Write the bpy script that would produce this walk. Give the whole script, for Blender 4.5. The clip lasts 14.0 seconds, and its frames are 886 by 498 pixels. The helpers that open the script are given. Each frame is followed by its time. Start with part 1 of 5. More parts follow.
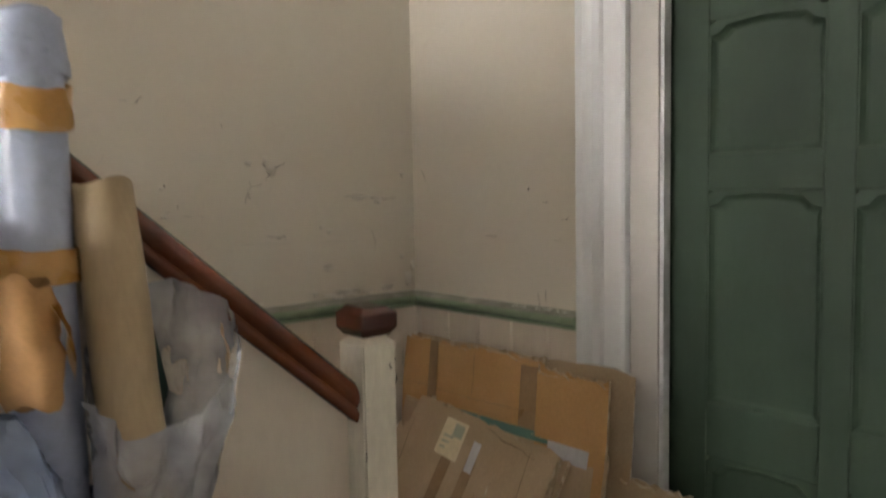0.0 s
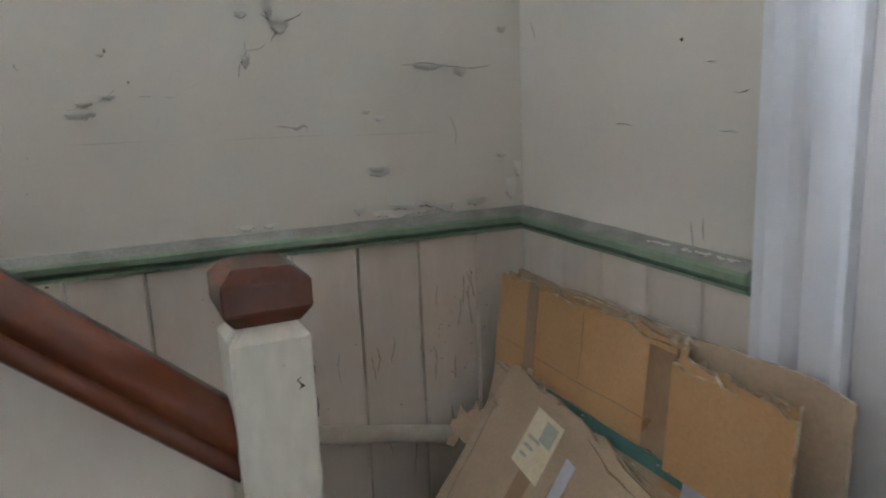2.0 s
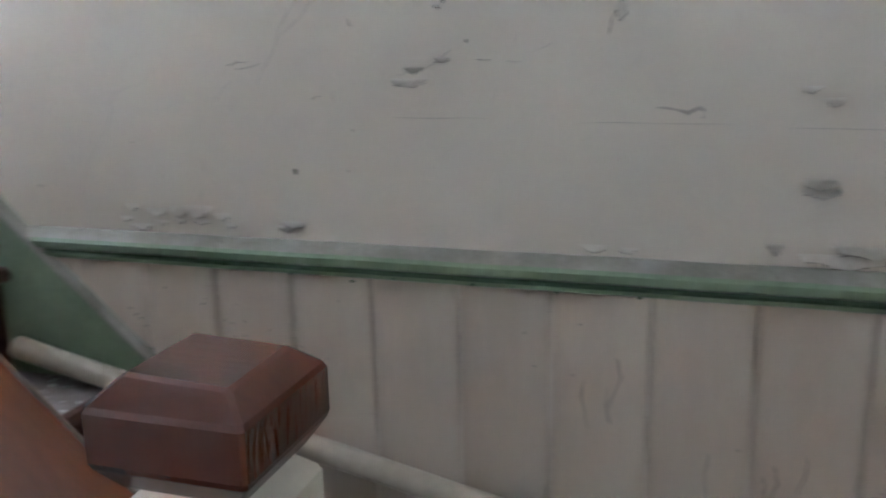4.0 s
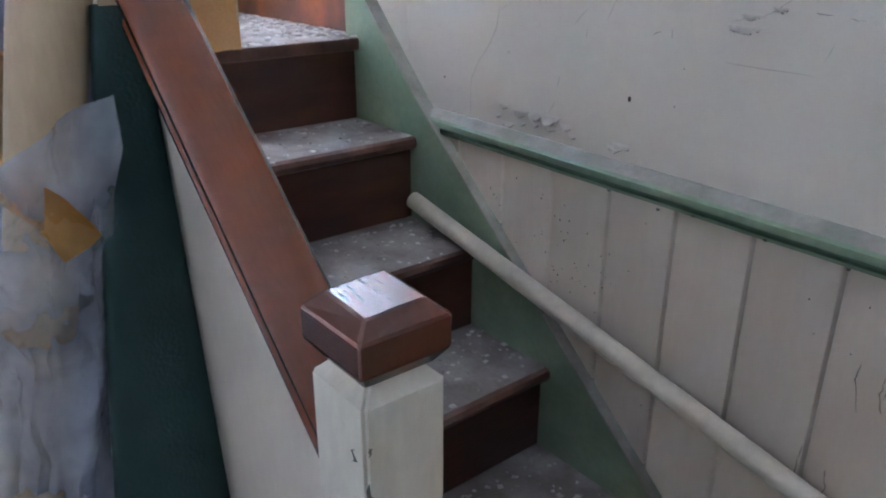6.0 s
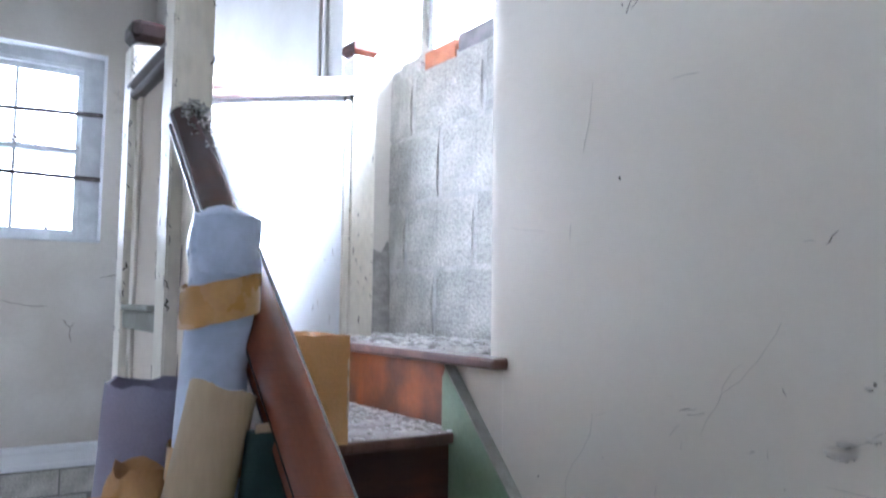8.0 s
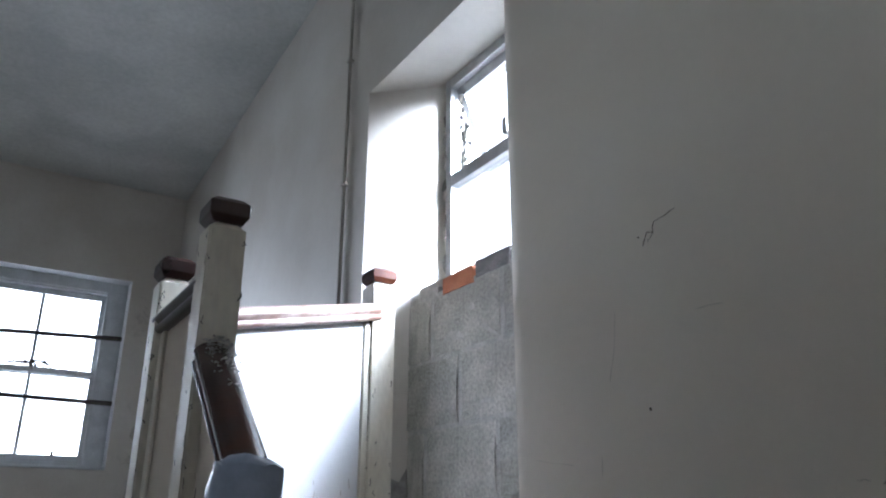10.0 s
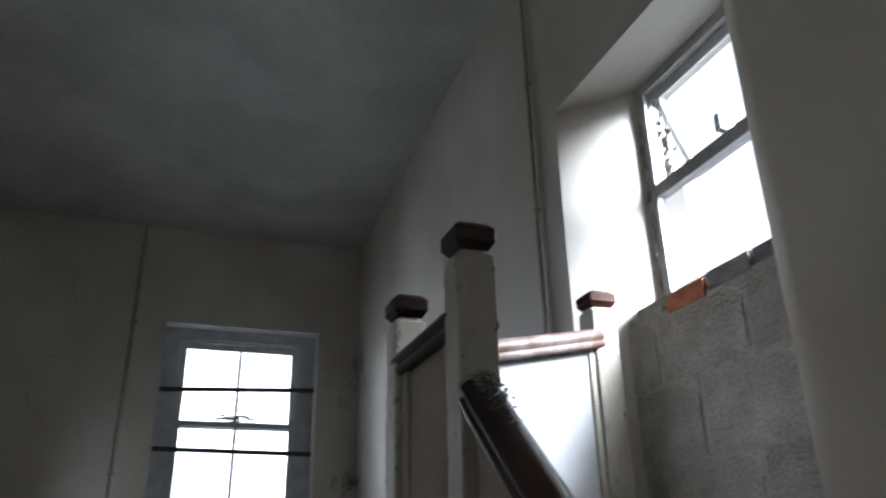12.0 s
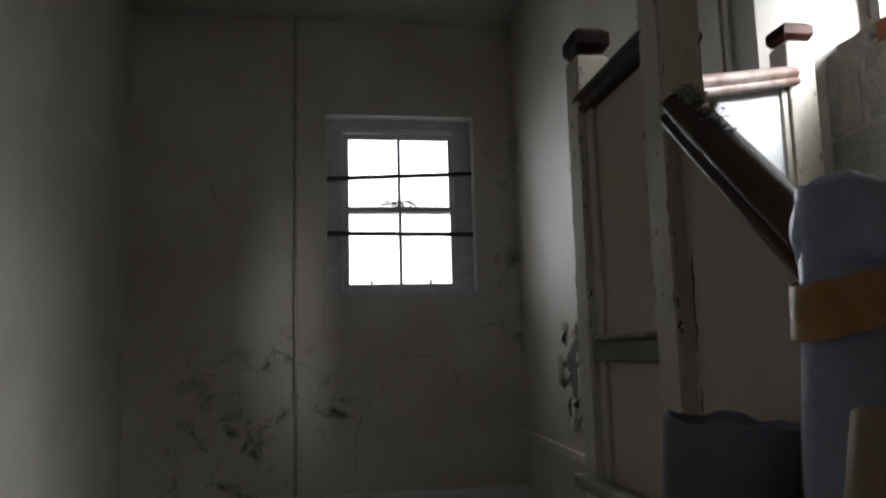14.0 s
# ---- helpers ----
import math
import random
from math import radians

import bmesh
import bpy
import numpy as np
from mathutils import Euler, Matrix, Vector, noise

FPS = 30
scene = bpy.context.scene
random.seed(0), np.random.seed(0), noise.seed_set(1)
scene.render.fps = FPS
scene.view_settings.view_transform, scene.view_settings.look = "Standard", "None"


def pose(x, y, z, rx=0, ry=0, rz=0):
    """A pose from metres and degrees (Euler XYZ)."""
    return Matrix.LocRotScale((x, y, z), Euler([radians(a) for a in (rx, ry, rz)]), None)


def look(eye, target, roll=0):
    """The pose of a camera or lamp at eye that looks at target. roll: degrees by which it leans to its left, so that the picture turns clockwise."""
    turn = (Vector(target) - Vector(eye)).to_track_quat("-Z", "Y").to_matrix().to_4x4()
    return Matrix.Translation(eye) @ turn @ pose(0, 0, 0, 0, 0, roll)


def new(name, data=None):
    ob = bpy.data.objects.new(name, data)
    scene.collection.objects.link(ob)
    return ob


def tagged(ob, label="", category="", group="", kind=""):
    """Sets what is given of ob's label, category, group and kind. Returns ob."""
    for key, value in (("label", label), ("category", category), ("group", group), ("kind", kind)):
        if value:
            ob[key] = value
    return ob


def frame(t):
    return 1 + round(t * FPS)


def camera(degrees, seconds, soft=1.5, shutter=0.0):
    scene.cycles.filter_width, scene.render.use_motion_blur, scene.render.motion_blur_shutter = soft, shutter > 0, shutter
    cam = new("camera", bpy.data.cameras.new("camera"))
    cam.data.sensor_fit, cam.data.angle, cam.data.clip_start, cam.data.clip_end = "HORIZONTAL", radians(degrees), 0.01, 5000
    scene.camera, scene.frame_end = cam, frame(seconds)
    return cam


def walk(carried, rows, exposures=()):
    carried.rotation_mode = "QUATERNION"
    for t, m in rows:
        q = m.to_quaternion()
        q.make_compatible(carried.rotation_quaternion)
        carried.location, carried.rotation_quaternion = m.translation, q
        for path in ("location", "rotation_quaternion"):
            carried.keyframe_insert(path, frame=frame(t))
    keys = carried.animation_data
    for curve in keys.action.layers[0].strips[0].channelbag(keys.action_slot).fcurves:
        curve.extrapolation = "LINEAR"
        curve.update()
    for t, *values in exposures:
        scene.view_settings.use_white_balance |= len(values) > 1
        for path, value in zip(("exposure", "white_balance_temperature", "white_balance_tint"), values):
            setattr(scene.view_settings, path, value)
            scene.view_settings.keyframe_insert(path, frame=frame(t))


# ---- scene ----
cam = camera(60.5, 14.0, soft=2.0, shutter=0.4)
PATH = [
    (0, (-1.735, -2.086, 1.472), (-0.404, -0.602, 1.309), -1.1),
    (0.5, (-1.523, -2.033, 1.422), (-0.35, -0.455, 1.053), -2.3),
    (1, (-1.316, -1.928, 1.403), (-0.4, -0.195, 1.01), -0.9),
    (1.5, (-1.146, -1.746, 1.414), (-0.206, -0.031, 0.998), -1.8),
    (2, (-0.935, -1.596, 1.403), (-0.136, 0.188, 0.978), -2.4),
    (2.5, (-0.804, -1.466, 1.389), (-0.353, 0.429, 0.935), -1.4),
    (3, (-0.712, -1.275, 1.416), (-0.744, 0.684, 1.017), 0.3),
    (3.5, (-0.662, -1.175, 1.403), (-0.953, 0.749, 0.939), 0.6),
    (4, (-0.557, -1.121, 1.367), (-1.136, 0.746, 0.945), -1.2),
    (4.2, (-0.48, -1.106, 1.398), (-1.395, 0.593, 0.875), -3.1),
    (6.3, (-0.297, -1.103, 1.507), (-1.787, 0.015, 0.779), -0.8),
    (6.5, (-0.288, -1.13, 1.509), (-1.832, -0.009, 0.907), -0.5),
    (7, (-0.282, -1.152, 1.551), (-1.91, -0.023, 1.273), -0.6),
    (7.5, (-0.284, -1.18, 1.573), (-1.923, -0.036, 1.499), 0.2),
    (8, (-0.284, -1.203, 1.604), (-1.948, -0.103, 1.747), 0.8),
    (8.5, (-0.272, -1.211, 1.622), (-1.929, -0.129, 1.908), 0.3),
    (9, (-0.26, -1.213, 1.629), (-1.896, -0.149, 2.067), -0.1),
    (9.2, (-0.255, -1.214, 1.637), (-1.874, -0.154, 2.141), -0.7),
    (11.3, (-0.495, -1.286, 1.658), (-2.069, -0.377, 2.491), 0.6),
    (11.5, (-0.521, -1.32, 1.669), (-2.13, -0.449, 2.478), -0.6),
    (12, (-0.558, -1.352, 1.67), (-2.285, -0.71, 2.449), -1.3),
    (12.5, (-0.58, -1.387, 1.653), (-2.386, -0.9, 2.36), -1.7),
    (13, (-0.623, -1.398, 1.625), (-2.506, -1.004, 2.173), -2.0),
    (13.5, (-0.645, -1.406, 1.592), (-2.574, -1.062, 1.991), -2.0),
    (14, (-0.666, -1.418, 1.558), (-2.624, -1.116, 1.83), -1.5),
]
EXPOSURES = [(0.0, 0.47, 7300, 15), (0.5, 0.56, 6900, 13), (1.0, 0.68, 6500, 12), (2.0, 0.88, 5750, 13), (3.0, 1.0, 5500, 14), (4.2, 1.10, 5450, 14), (6.3, 1.28, 5100, 17), (7.5, 1.15, 5100, 16), (8.3, 0.74, 5200, 15),
             (9.2, -0.14, 5300, 14), (11.3, -1.76, 5850, 11), (12.5, -2.22, 6000, 11), (14.0, -2.5, 6500, 12)]
walk(cam, [(t, look(e, g, r)) for t, e, g, r in PATH], EXPOSURES)

# ---- daylight ----
world = bpy.data.worlds.new("overcast_sky")
scene.world = world
world.use_nodes = True
wn, wl = world.node_tree.nodes, world.node_tree.links
wsky = wn.new("ShaderNodeTexSky")
wsky.sky_type = "NISHITA"
wsky.sun_disc = False
wsky.sun_elevation, wsky.sun_rotation = radians(39), radians(48)
wl.new(wsky.outputs[0], wn["Background"].inputs[0])
wn["Background"].inputs[1].default_value = 0.10

sun = new("sun", bpy.data.lights.new("sun", "SUN"))
sun.data.energy, sun.data.angle, sun.data.color = 0.8, radians(14), (1, 0.97, 0.92)
sun.matrix_world = look((6, 8, 10), (-2.6, 0.2, 1.8))


def sky_lamp(name, m, sx, sy, power, tint):
    d = bpy.data.lights.new(name, "AREA")
    d.shape, d.size, d.size_y, d.energy, d.color = "RECTANGLE", sx, sy, power, tint
    ob = new(name, d)
    ob.matrix_world = m
    return ob


recess_sky = sky_lamp("recess_window_sky", look((-1.62, 1.55, 4.1), (-2.75, -0.2, 2.2)), 0.9, 1.2, 390, (0.93, 0.97, 1))
recess_sky.data.spread = radians(70)
sky_lamp("recess_opening_sky", look((-2.07, 0.66, 3.10), (-3.05, 0.49, 2.90)), 0.20, 1.0, 78, (0.93, 0.97, 1)).data.spread = radians(35)
sky_lamp("sash_window_sky", look((-8.25, -0.72, 3.1), (-5, -0.85, 2.4)), 1.7, 2.1, 190, (0.93, 0.97, 1)).data.spread = radians(95)

# ---- materials ----


def rgb(c, k=1.0):
    return (c[0] * k, c[1] * k, c[2] * k, 1)


def surface(name, base, second, rough=0.6, scale=6.0, fine=60.0, bump=0.1, spots=0.0, spot_colour=(0.1, 0.09, 0.07),
            metal=0.0, vary=0.0, stretch=(1, 1, 1), gloss_vary=0.1, low=0.4, high=0.65, spot_scale=22.0, grain_amount=0.3):
    """A procedural surface: two broad tones, fine grain with relief, dirt spots and a variation from piece to piece."""
    m = bpy.data.materials.new(name)
    m.use_nodes = True
    n, l = m.node_tree.nodes, m.node_tree.links
    b = n["Principled BSDF"]
    co = n.new("ShaderNodeTexCoord")
    mp = n.new("ShaderNodeMapping")
    mp.inputs["Scale"].default_value = stretch
    l.new(co.outputs["Object"], mp.inputs["Vector"])
    big = n.new("ShaderNodeTexNoise")
    big.inputs["Scale"].default_value, big.inputs["Detail"].default_value = scale, 6
    l.new(mp.outputs[0], big.inputs["Vector"])
    ramp = n.new("ShaderNodeValToRGB")
    ramp.color_ramp.elements[0].position, ramp.color_ramp.elements[1].position = low, high
    ramp.color_ramp.elements[0].color, ramp.color_ramp.elements[1].color = rgb(base), rgb(second)
    l.new(big.outputs["Fac"], ramp.inputs[0])
    small = n.new("ShaderNodeTexNoise")
    small.inputs["Scale"].default_value, small.inputs["Detail"].default_value = fine, 8
    l.new(mp.outputs[0], small.inputs["Vector"])
    grain = n.new("ShaderNodeMixRGB")
    grain.blend_type = "MULTIPLY"
    grain.inputs[0].default_value = grain_amount
    l.new(ramp.outputs[0], grain.inputs[1])
    gr = n.new("ShaderNodeMapRange")
    gr.inputs[1].default_value, gr.inputs[2].default_value, gr.inputs[3].default_value, gr.inputs[4].default_value = 0.3, 0.7, 0.7, 1.15
    l.new(small.outputs["Fac"], gr.inputs[0])
    l.new(gr.outputs[0], grain.inputs[2])
    out = grain.outputs[0]
    if spots:
        sp = n.new("ShaderNodeTexNoise")
        sp.inputs["Scale"].default_value, sp.inputs["Detail"].default_value, sp.inputs["Roughness"].default_value = spot_scale, 9, 0.7
        l.new(co.outputs["Object"], sp.inputs["Vector"])
        sr = n.new("ShaderNodeMapRange")
        sr.inputs[1].default_value, sr.inputs[2].default_value = 0.74 - 0.2 * spots, 0.80 - 0.17 * spots
        l.new(sp.outputs["Fac"], sr.inputs[0])
        mx = n.new("ShaderNodeMixRGB")
        l.new(sr.outputs[0], mx.inputs[0])
        l.new(out, mx.inputs[1])
        mx.inputs[2].default_value = rgb(spot_colour)
        out = mx.outputs[0]
    if vary:
        oi = n.new("ShaderNodeObjectInfo")
        vr = n.new("ShaderNodeMapRange")
        vr.inputs[3].default_value, vr.inputs[4].default_value = 1 - vary, 1 + vary * 0.6
        l.new(oi.outputs["Random"], vr.inputs[0])
        mv = n.new("ShaderNodeMixRGB")
        mv.blend_type = "MULTIPLY"
        mv.inputs[0].default_value = 1
        l.new(out, mv.inputs[1])
        l.new(vr.outputs[0], mv.inputs[2])
        out = mv.outputs[0]
    l.new(out, b.inputs["Base Color"])
    rr = n.new("ShaderNodeMapRange")
    rr.inputs[3].default_value, rr.inputs[4].default_value = max(0.03, rough - gloss_vary), min(1, rough + gloss_vary)
    l.new(big.outputs["Fac"], rr.inputs[0])
    l.new(rr.outputs[0], b.inputs["Roughness"])
    b.inputs["Metallic"].default_value = metal
    if bump:
        bp = n.new("ShaderNodeBump")
        bp.inputs["Strength"].default_value, bp.inputs["Distance"].default_value = bump, 0.01
        add = n.new("ShaderNodeMath")
        l.new(small.outputs["Fac"], add.inputs[0])
        l.new(big.outputs["Fac"], add.inputs[1])
        l.new(add.outputs[0], bp.inputs["Height"])
        l.new(bp.outputs[0], b.inputs["Normal"])
    return m


PLASTER = surface("old_cream_paint", (0.66, 0.61, 0.53), (0.70, 0.66, 0.58), 0.55, 1.2, 40, 0.02, 0.12, (0.48, 0.42, 0.34), grain_amount=0.05)
PLASTER_OLD = surface("mouldy_white_paint", (0.55, 0.51, 0.45), (0.66, 0.63, 0.58), 0.6, 1.1, 34, 0.06, 0.22, (0.25, 0.21, 0.16), spot_scale=5, grain_amount=0.1)


def damp(m, places, colour):
    """Ragged mould that spreads round the given places (x, y, z, reach), broken up by noise."""
    n, l = m.node_tree.nodes, m.node_tree.links
    b = n["Principled BSDF"]
    co = n.new("ShaderNodeTexCoord")
    total = None
    for x, y, z, reach in places:
        d = n.new("ShaderNodeVectorMath")
        d.operation = "DISTANCE"
        d.inputs[1].default_value = (x, y, z)
        l.new(co.outputs["Object"], d.inputs[0])
        r = n.new("ShaderNodeMapRange")
        r.inputs[1].default_value, r.inputs[2].default_value, r.inputs[3].default_value, r.inputs[4].default_value = reach, reach * 0.15, 0, 1
        l.new(d.outputs["Value"], r.inputs[0])
        if total is None:
            total = r.outputs[0]
        else:
            mx = n.new("ShaderNodeMath")
            mx.operation = "MAXIMUM"
            l.new(total, mx.inputs[0])
            l.new(r.outputs[0], mx.inputs[1])
            total = mx.outputs[0]
    no = n.new("ShaderNodeTexNoise")
    no.inputs["Scale"].default_value, no.inputs["Detail"].default_value, no.inputs["Roughness"].default_value, no.inputs["Distortion"].default_value = 4.5, 9, 0.68, 0.8
    l.new(co.outputs["Object"], no.inputs["Vector"])
    th = n.new("ShaderNodeMapRange")
    th.inputs[1].default_value, th.inputs[2].default_value = 0.52, 0.66
    l.new(no.outputs["Fac"], th.inputs[0])
    mul = n.new("ShaderNodeMath")
    mul.operation = "MULTIPLY"
    l.new(total, mul.inputs[0])
    l.new(th.outputs[0], mul.inputs[1])
    mix = n.new("ShaderNodeMixRGB")
    l.new(mul.outputs[0], mix.inputs[0])
    l.new(b.inputs["Base Color"].links[0].from_socket, mix.inputs[1])
    mix.inputs[2].default_value = rgb(colour)
    l.new(mix.outputs[0], b.inputs["Base Color"])


damp(PLASTER_OLD, [(-7.6, -2.15, 1.15, 0.75), (-7.6, -1.35, 1.12, 0.38), (-7.6, -1.85, 1.5, 0.4), (-7.6, -2.3, 0.7, 0.8), (-7.6, 0.32, 3.4, 0.45), (-7.6, 0.34, 2.4, 0.4), (-7.6, 0.34, 1.8, 0.3)], (0.06, 0.052, 0.042))
PLASTER_GRIMY = surface("grimy_hall_paint", (0.55, 0.52, 0.47), (0.64, 0.61, 0.56), 0.65, 1.3, 34, 0.06, 0.22, (0.2, 0.17, 0.13), spot_scale=5, grain_amount=0.1)
PLASTER_FLAKE = surface("peeling_paint_flake", (0.78, 0.75, 0.69), (0.70, 0.66, 0.59), 0.6, 14, 90, 0.1)
BARE_DAMP = surface("damp_bare_plaster", (0.085, 0.08, 0.07), (0.17, 0.16, 0.14), 0.95, 9, 90, 0.5)
PLASTER_BARE = surface("bare_grey_plaster", (0.26, 0.25, 0.23), (0.40, 0.38, 0.35), 0.9, 18, 120, 0.5)
BOARD = surface("cream_board_paint", (0.64, 0.56, 0.47), (0.70, 0.63, 0.54), 0.42, 5, 70, 0.05, 0.10, (0.36, 0.3, 0.22), vary=0.05, stretch=(1, 1, 0.35), grain_amount=0.1)
WHITE = surface("white_gloss_paint", (0.76, 0.77, 0.79), (0.82, 0.83, 0.85), 0.5, 4, 60, 0.02, 0.05, (0.6, 0.57, 0.52), grain_amount=0.05)
# Greyer and darker than the white of the other door trim.
LINING = surface("grey_cream_lining", (0.45, 0.43, 0.40), (0.51, 0.485, 0.455), 0.6, 3, 60, 0.02, 0.06, (0.45, 0.4, 0.34), grain_amount=0.06)
POST = surface("worn_cream_post_paint", (0.68, 0.63, 0.52), (0.78, 0.74, 0.65), 0.45, 7, 60, 0.15, 0.34, (0.16, 0.12, 0.08), stretch=(1, 1, 0.4))
GREEN = surface("sage_green_paint", (0.180, 0.25, 0.165), (0.235, 0.305, 0.205), 0.38, 8, 80, 0.12, 0.28, (0.30, 0.28, 0.24))
# Darker copy of the rail's green: shade painted into its groove and dents.
GREEN_DARK = surface("shaded_green_paint", (0.055, 0.105, 0.06), (0.09, 0.155, 0.10), 0.4, 9, 80, 0.12)
DUST_TOP = surface("dusty_grey_ledge", (0.25, 0.25, 0.21), (0.35, 0.34, 0.30), 0.9, 12, 110, 0.3, 0.25, (0.2, 0.22, 0.17))
DOOR = surface("door_green_paint", (0.017, 0.030, 0.019), (0.023, 0.040, 0.026), 0.6, 3, 70, 0.06, 0.12, (0.03, 0.05, 0.035), stretch=(1, 1, 0.4), grain_amount=0.15)
DOOR.node_tree.nodes["Principled BSDF"].inputs["Specular IOR Level"].default_value = 0.18
VARNISH = surface("red_brown_varnish", (0.048, 0.014, 0.008), (0.115, 0.032, 0.015), 0.24, 2.4, 80, 0.03, 0.12, (0.045, 0.016, 0.009), stretch=(0.6, 2.5, 0.6), low=0.36, high=0.74)
RAIL_WOOD = surface("handrail_varnish", (0.078, 0.022, 0.010), (0.195, 0.058, 0.021), 0.2, 2.4, 80, 0.03, 0.12, (0.045, 0.016, 0.009), stretch=(0.6, 2.5, 0.6), low=0.36, high=0.74)


def shade_along(m, x_lit, x_shaded, colour):
    """Shade painted into the rail's colour, deepening from the first x to the second, ragged by noise."""
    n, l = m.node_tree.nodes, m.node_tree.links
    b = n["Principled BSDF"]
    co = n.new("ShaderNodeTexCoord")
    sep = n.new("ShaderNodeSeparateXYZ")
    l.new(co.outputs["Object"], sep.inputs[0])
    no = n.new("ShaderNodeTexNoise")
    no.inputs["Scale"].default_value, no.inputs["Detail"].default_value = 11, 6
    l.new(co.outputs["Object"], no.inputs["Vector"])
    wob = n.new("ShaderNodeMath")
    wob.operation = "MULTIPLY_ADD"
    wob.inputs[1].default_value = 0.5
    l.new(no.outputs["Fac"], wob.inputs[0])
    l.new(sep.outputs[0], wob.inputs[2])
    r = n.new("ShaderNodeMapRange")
    r.inputs[1].default_value, r.inputs[2].default_value, r.inputs[3].default_value, r.inputs[4].default_value = x_lit + 0.25, x_shaded + 0.25, 0, 0.85
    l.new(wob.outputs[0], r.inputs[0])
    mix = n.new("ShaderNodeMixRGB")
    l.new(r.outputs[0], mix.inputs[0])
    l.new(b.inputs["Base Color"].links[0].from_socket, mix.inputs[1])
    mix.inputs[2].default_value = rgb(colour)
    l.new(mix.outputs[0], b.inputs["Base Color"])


# The upper end stands in shade, so its varnish colour is darkened there.
shade_along(RAIL_WOOD, -1.38, -1.75, (0.045, 0.034, 0.032))
VARNISH_DUSTY = surface("dusty_worn_varnish", (0.13, 0.065, 0.045), (0.36, 0.29, 0.26), 0.45, 8, 80, 0.1, 0.3, (0.5, 0.47, 0.44))
# Much darker tone of the varnish, with grey specks, for upper caps and short rail.
VARNISH_DARK = surface("near_black_varnish", (0.020, 0.010, 0.009), (0.045, 0.018, 0.013), 0.3, 6, 80, 0.06, 0.22, (0.16, 0.15, 0.15))
RISER = surface("stained_riser_wood", (0.045, 0.014, 0.009), (0.085, 0.028, 0.014), 0.45, 7, 70, 0.12, 0.22, (0.15, 0.12, 0.1), stretch=(2, 0.5, 2))
RISER_WORN = surface("worn_orange_riser_wood", (0.10, 0.035, 0.018), (0.30, 0.085, 0.025), 0.45, 6, 60, 0.12, 0.25, (0.06, 0.03, 0.02))
TREAD = surface("dusty_tread_wood", (0.20, 0.175, 0.16), (0.40, 0.37, 0.35), 0.85, 7, 90, 0.3, 0.25, (0.10, 0.07, 0.05))
NOSING = surface("dark_nosing_wood", (0.075, 0.032, 0.022), (0.15, 0.075, 0.05), 0.5, 12, 90, 0.2, 0.3, (0.3, 0.27, 0.25))
CARD = surface("brown_cardboard", (0.45, 0.25, 0.105), (0.50, 0.295, 0.135), 0.85, 4, 130, 0.06, 0.12, (0.24, 0.15, 0.08))
CARD_GREY = surface("faded_cardboard", (0.39, 0.285, 0.185), (0.45, 0.335, 0.225), 0.9, 4, 130, 0.06, 0.15, (0.24, 0.17, 0.1))
CARD_EDGE = surface("torn_cardboard_edge", (0.34, 0.25, 0.16), (0.55, 0.46, 0.34), 0.95, 40, 160, 0.4)
TAPE = surface("brown_parcel_tape", (0.26, 0.16, 0.085), (0.31, 0.2, 0.11), 0.3, 9, 60, 0.08)
TAPE_ORANGE = surface("orange_parcel_tape", (0.42, 0.22, 0.06), (0.54, 0.31, 0.11), 0.28, 14, 60, 0.15)
TAPE_GREY = surface("grey_clear_tape", (0.42, 0.42, 0.45), (0.52, 0.52, 0.55), 0.3, 9, 60, 0.08)
TEAL = surface("teal_card_edge", (0.05, 0.13, 0.11), (0.08, 0.19, 0.16), 0.5, 9, 60, 0.08)
LABEL = surface("cream_paper_label", (0.66, 0.56, 0.38), (0.72, 0.63, 0.45), 0.7, 9, 90, 0.03)
LABEL_INK = surface("grey_green_label_print", (0.36, 0.38, 0.30), (0.42, 0.43, 0.35), 0.7, 9, 90, 0.03)
PIPE = surface("cream_plastic_pipe", (0.52, 0.47, 0.38), (0.60, 0.55, 0.46), 0.35, 6, 60, 0.06, 0.22, (0.3, 0.26, 0.2))
BLOCK = surface("concrete_block", (0.44, 0.425, 0.38), (0.60, 0.58, 0.525), 0.95, 7, 70, 1.0, 0.62, (0.13, 0.125, 0.115), vary=0.16, spot_scale=60, grain_amount=1.0)
MORTAR = surface("grey_mortar", (0.42, 0.41, 0.38), (0.58, 0.565, 0.53), 0.95, 12, 110, 0.9, 0.2, (0.6, 0.58, 0.54), grain_amount=0.6)
BRICK_GREY = surface("sooty_grey_brick", (0.15, 0.14, 0.145), (0.24, 0.22, 0.22), 0.9, 14, 90, 0.5, 0.3, (0.3, 0.27, 0.24))
BRICK = surface("orange_brick", (0.34, 0.115, 0.055), (0.43, 0.17, 0.085), 0.9, 14, 90, 0.5, 0.3, (0.3, 0.27, 0.24))
FLOOR = surface("grey_floor_tile", (0.070, 0.070, 0.072), (0.115, 0.115, 0.115), 0.9, 4, 60, 0.1, 0.2, (0.2, 0.19, 0.18), vary=0.12)
GROUT = surface("pale_grout", (0.20, 0.195, 0.185), (0.27, 0.26, 0.25), 0.9, 9, 90, 0.2)
CEILING = surface("stained_ceiling_paint", (0.42, 0.42, 0.395), (0.55, 0.55, 0.52), 0.8, 1.3, 30, 0.08, 0.22, (0.30, 0.28, 0.22), spot_scale=2.2)
STEEL = surface("grey_metal_frame", (0.45, 0.46, 0.47), (0.60, 0.61, 0.62), 0.4, 8, 60, 0.08, 0.3, (0.3, 0.29, 0.27))
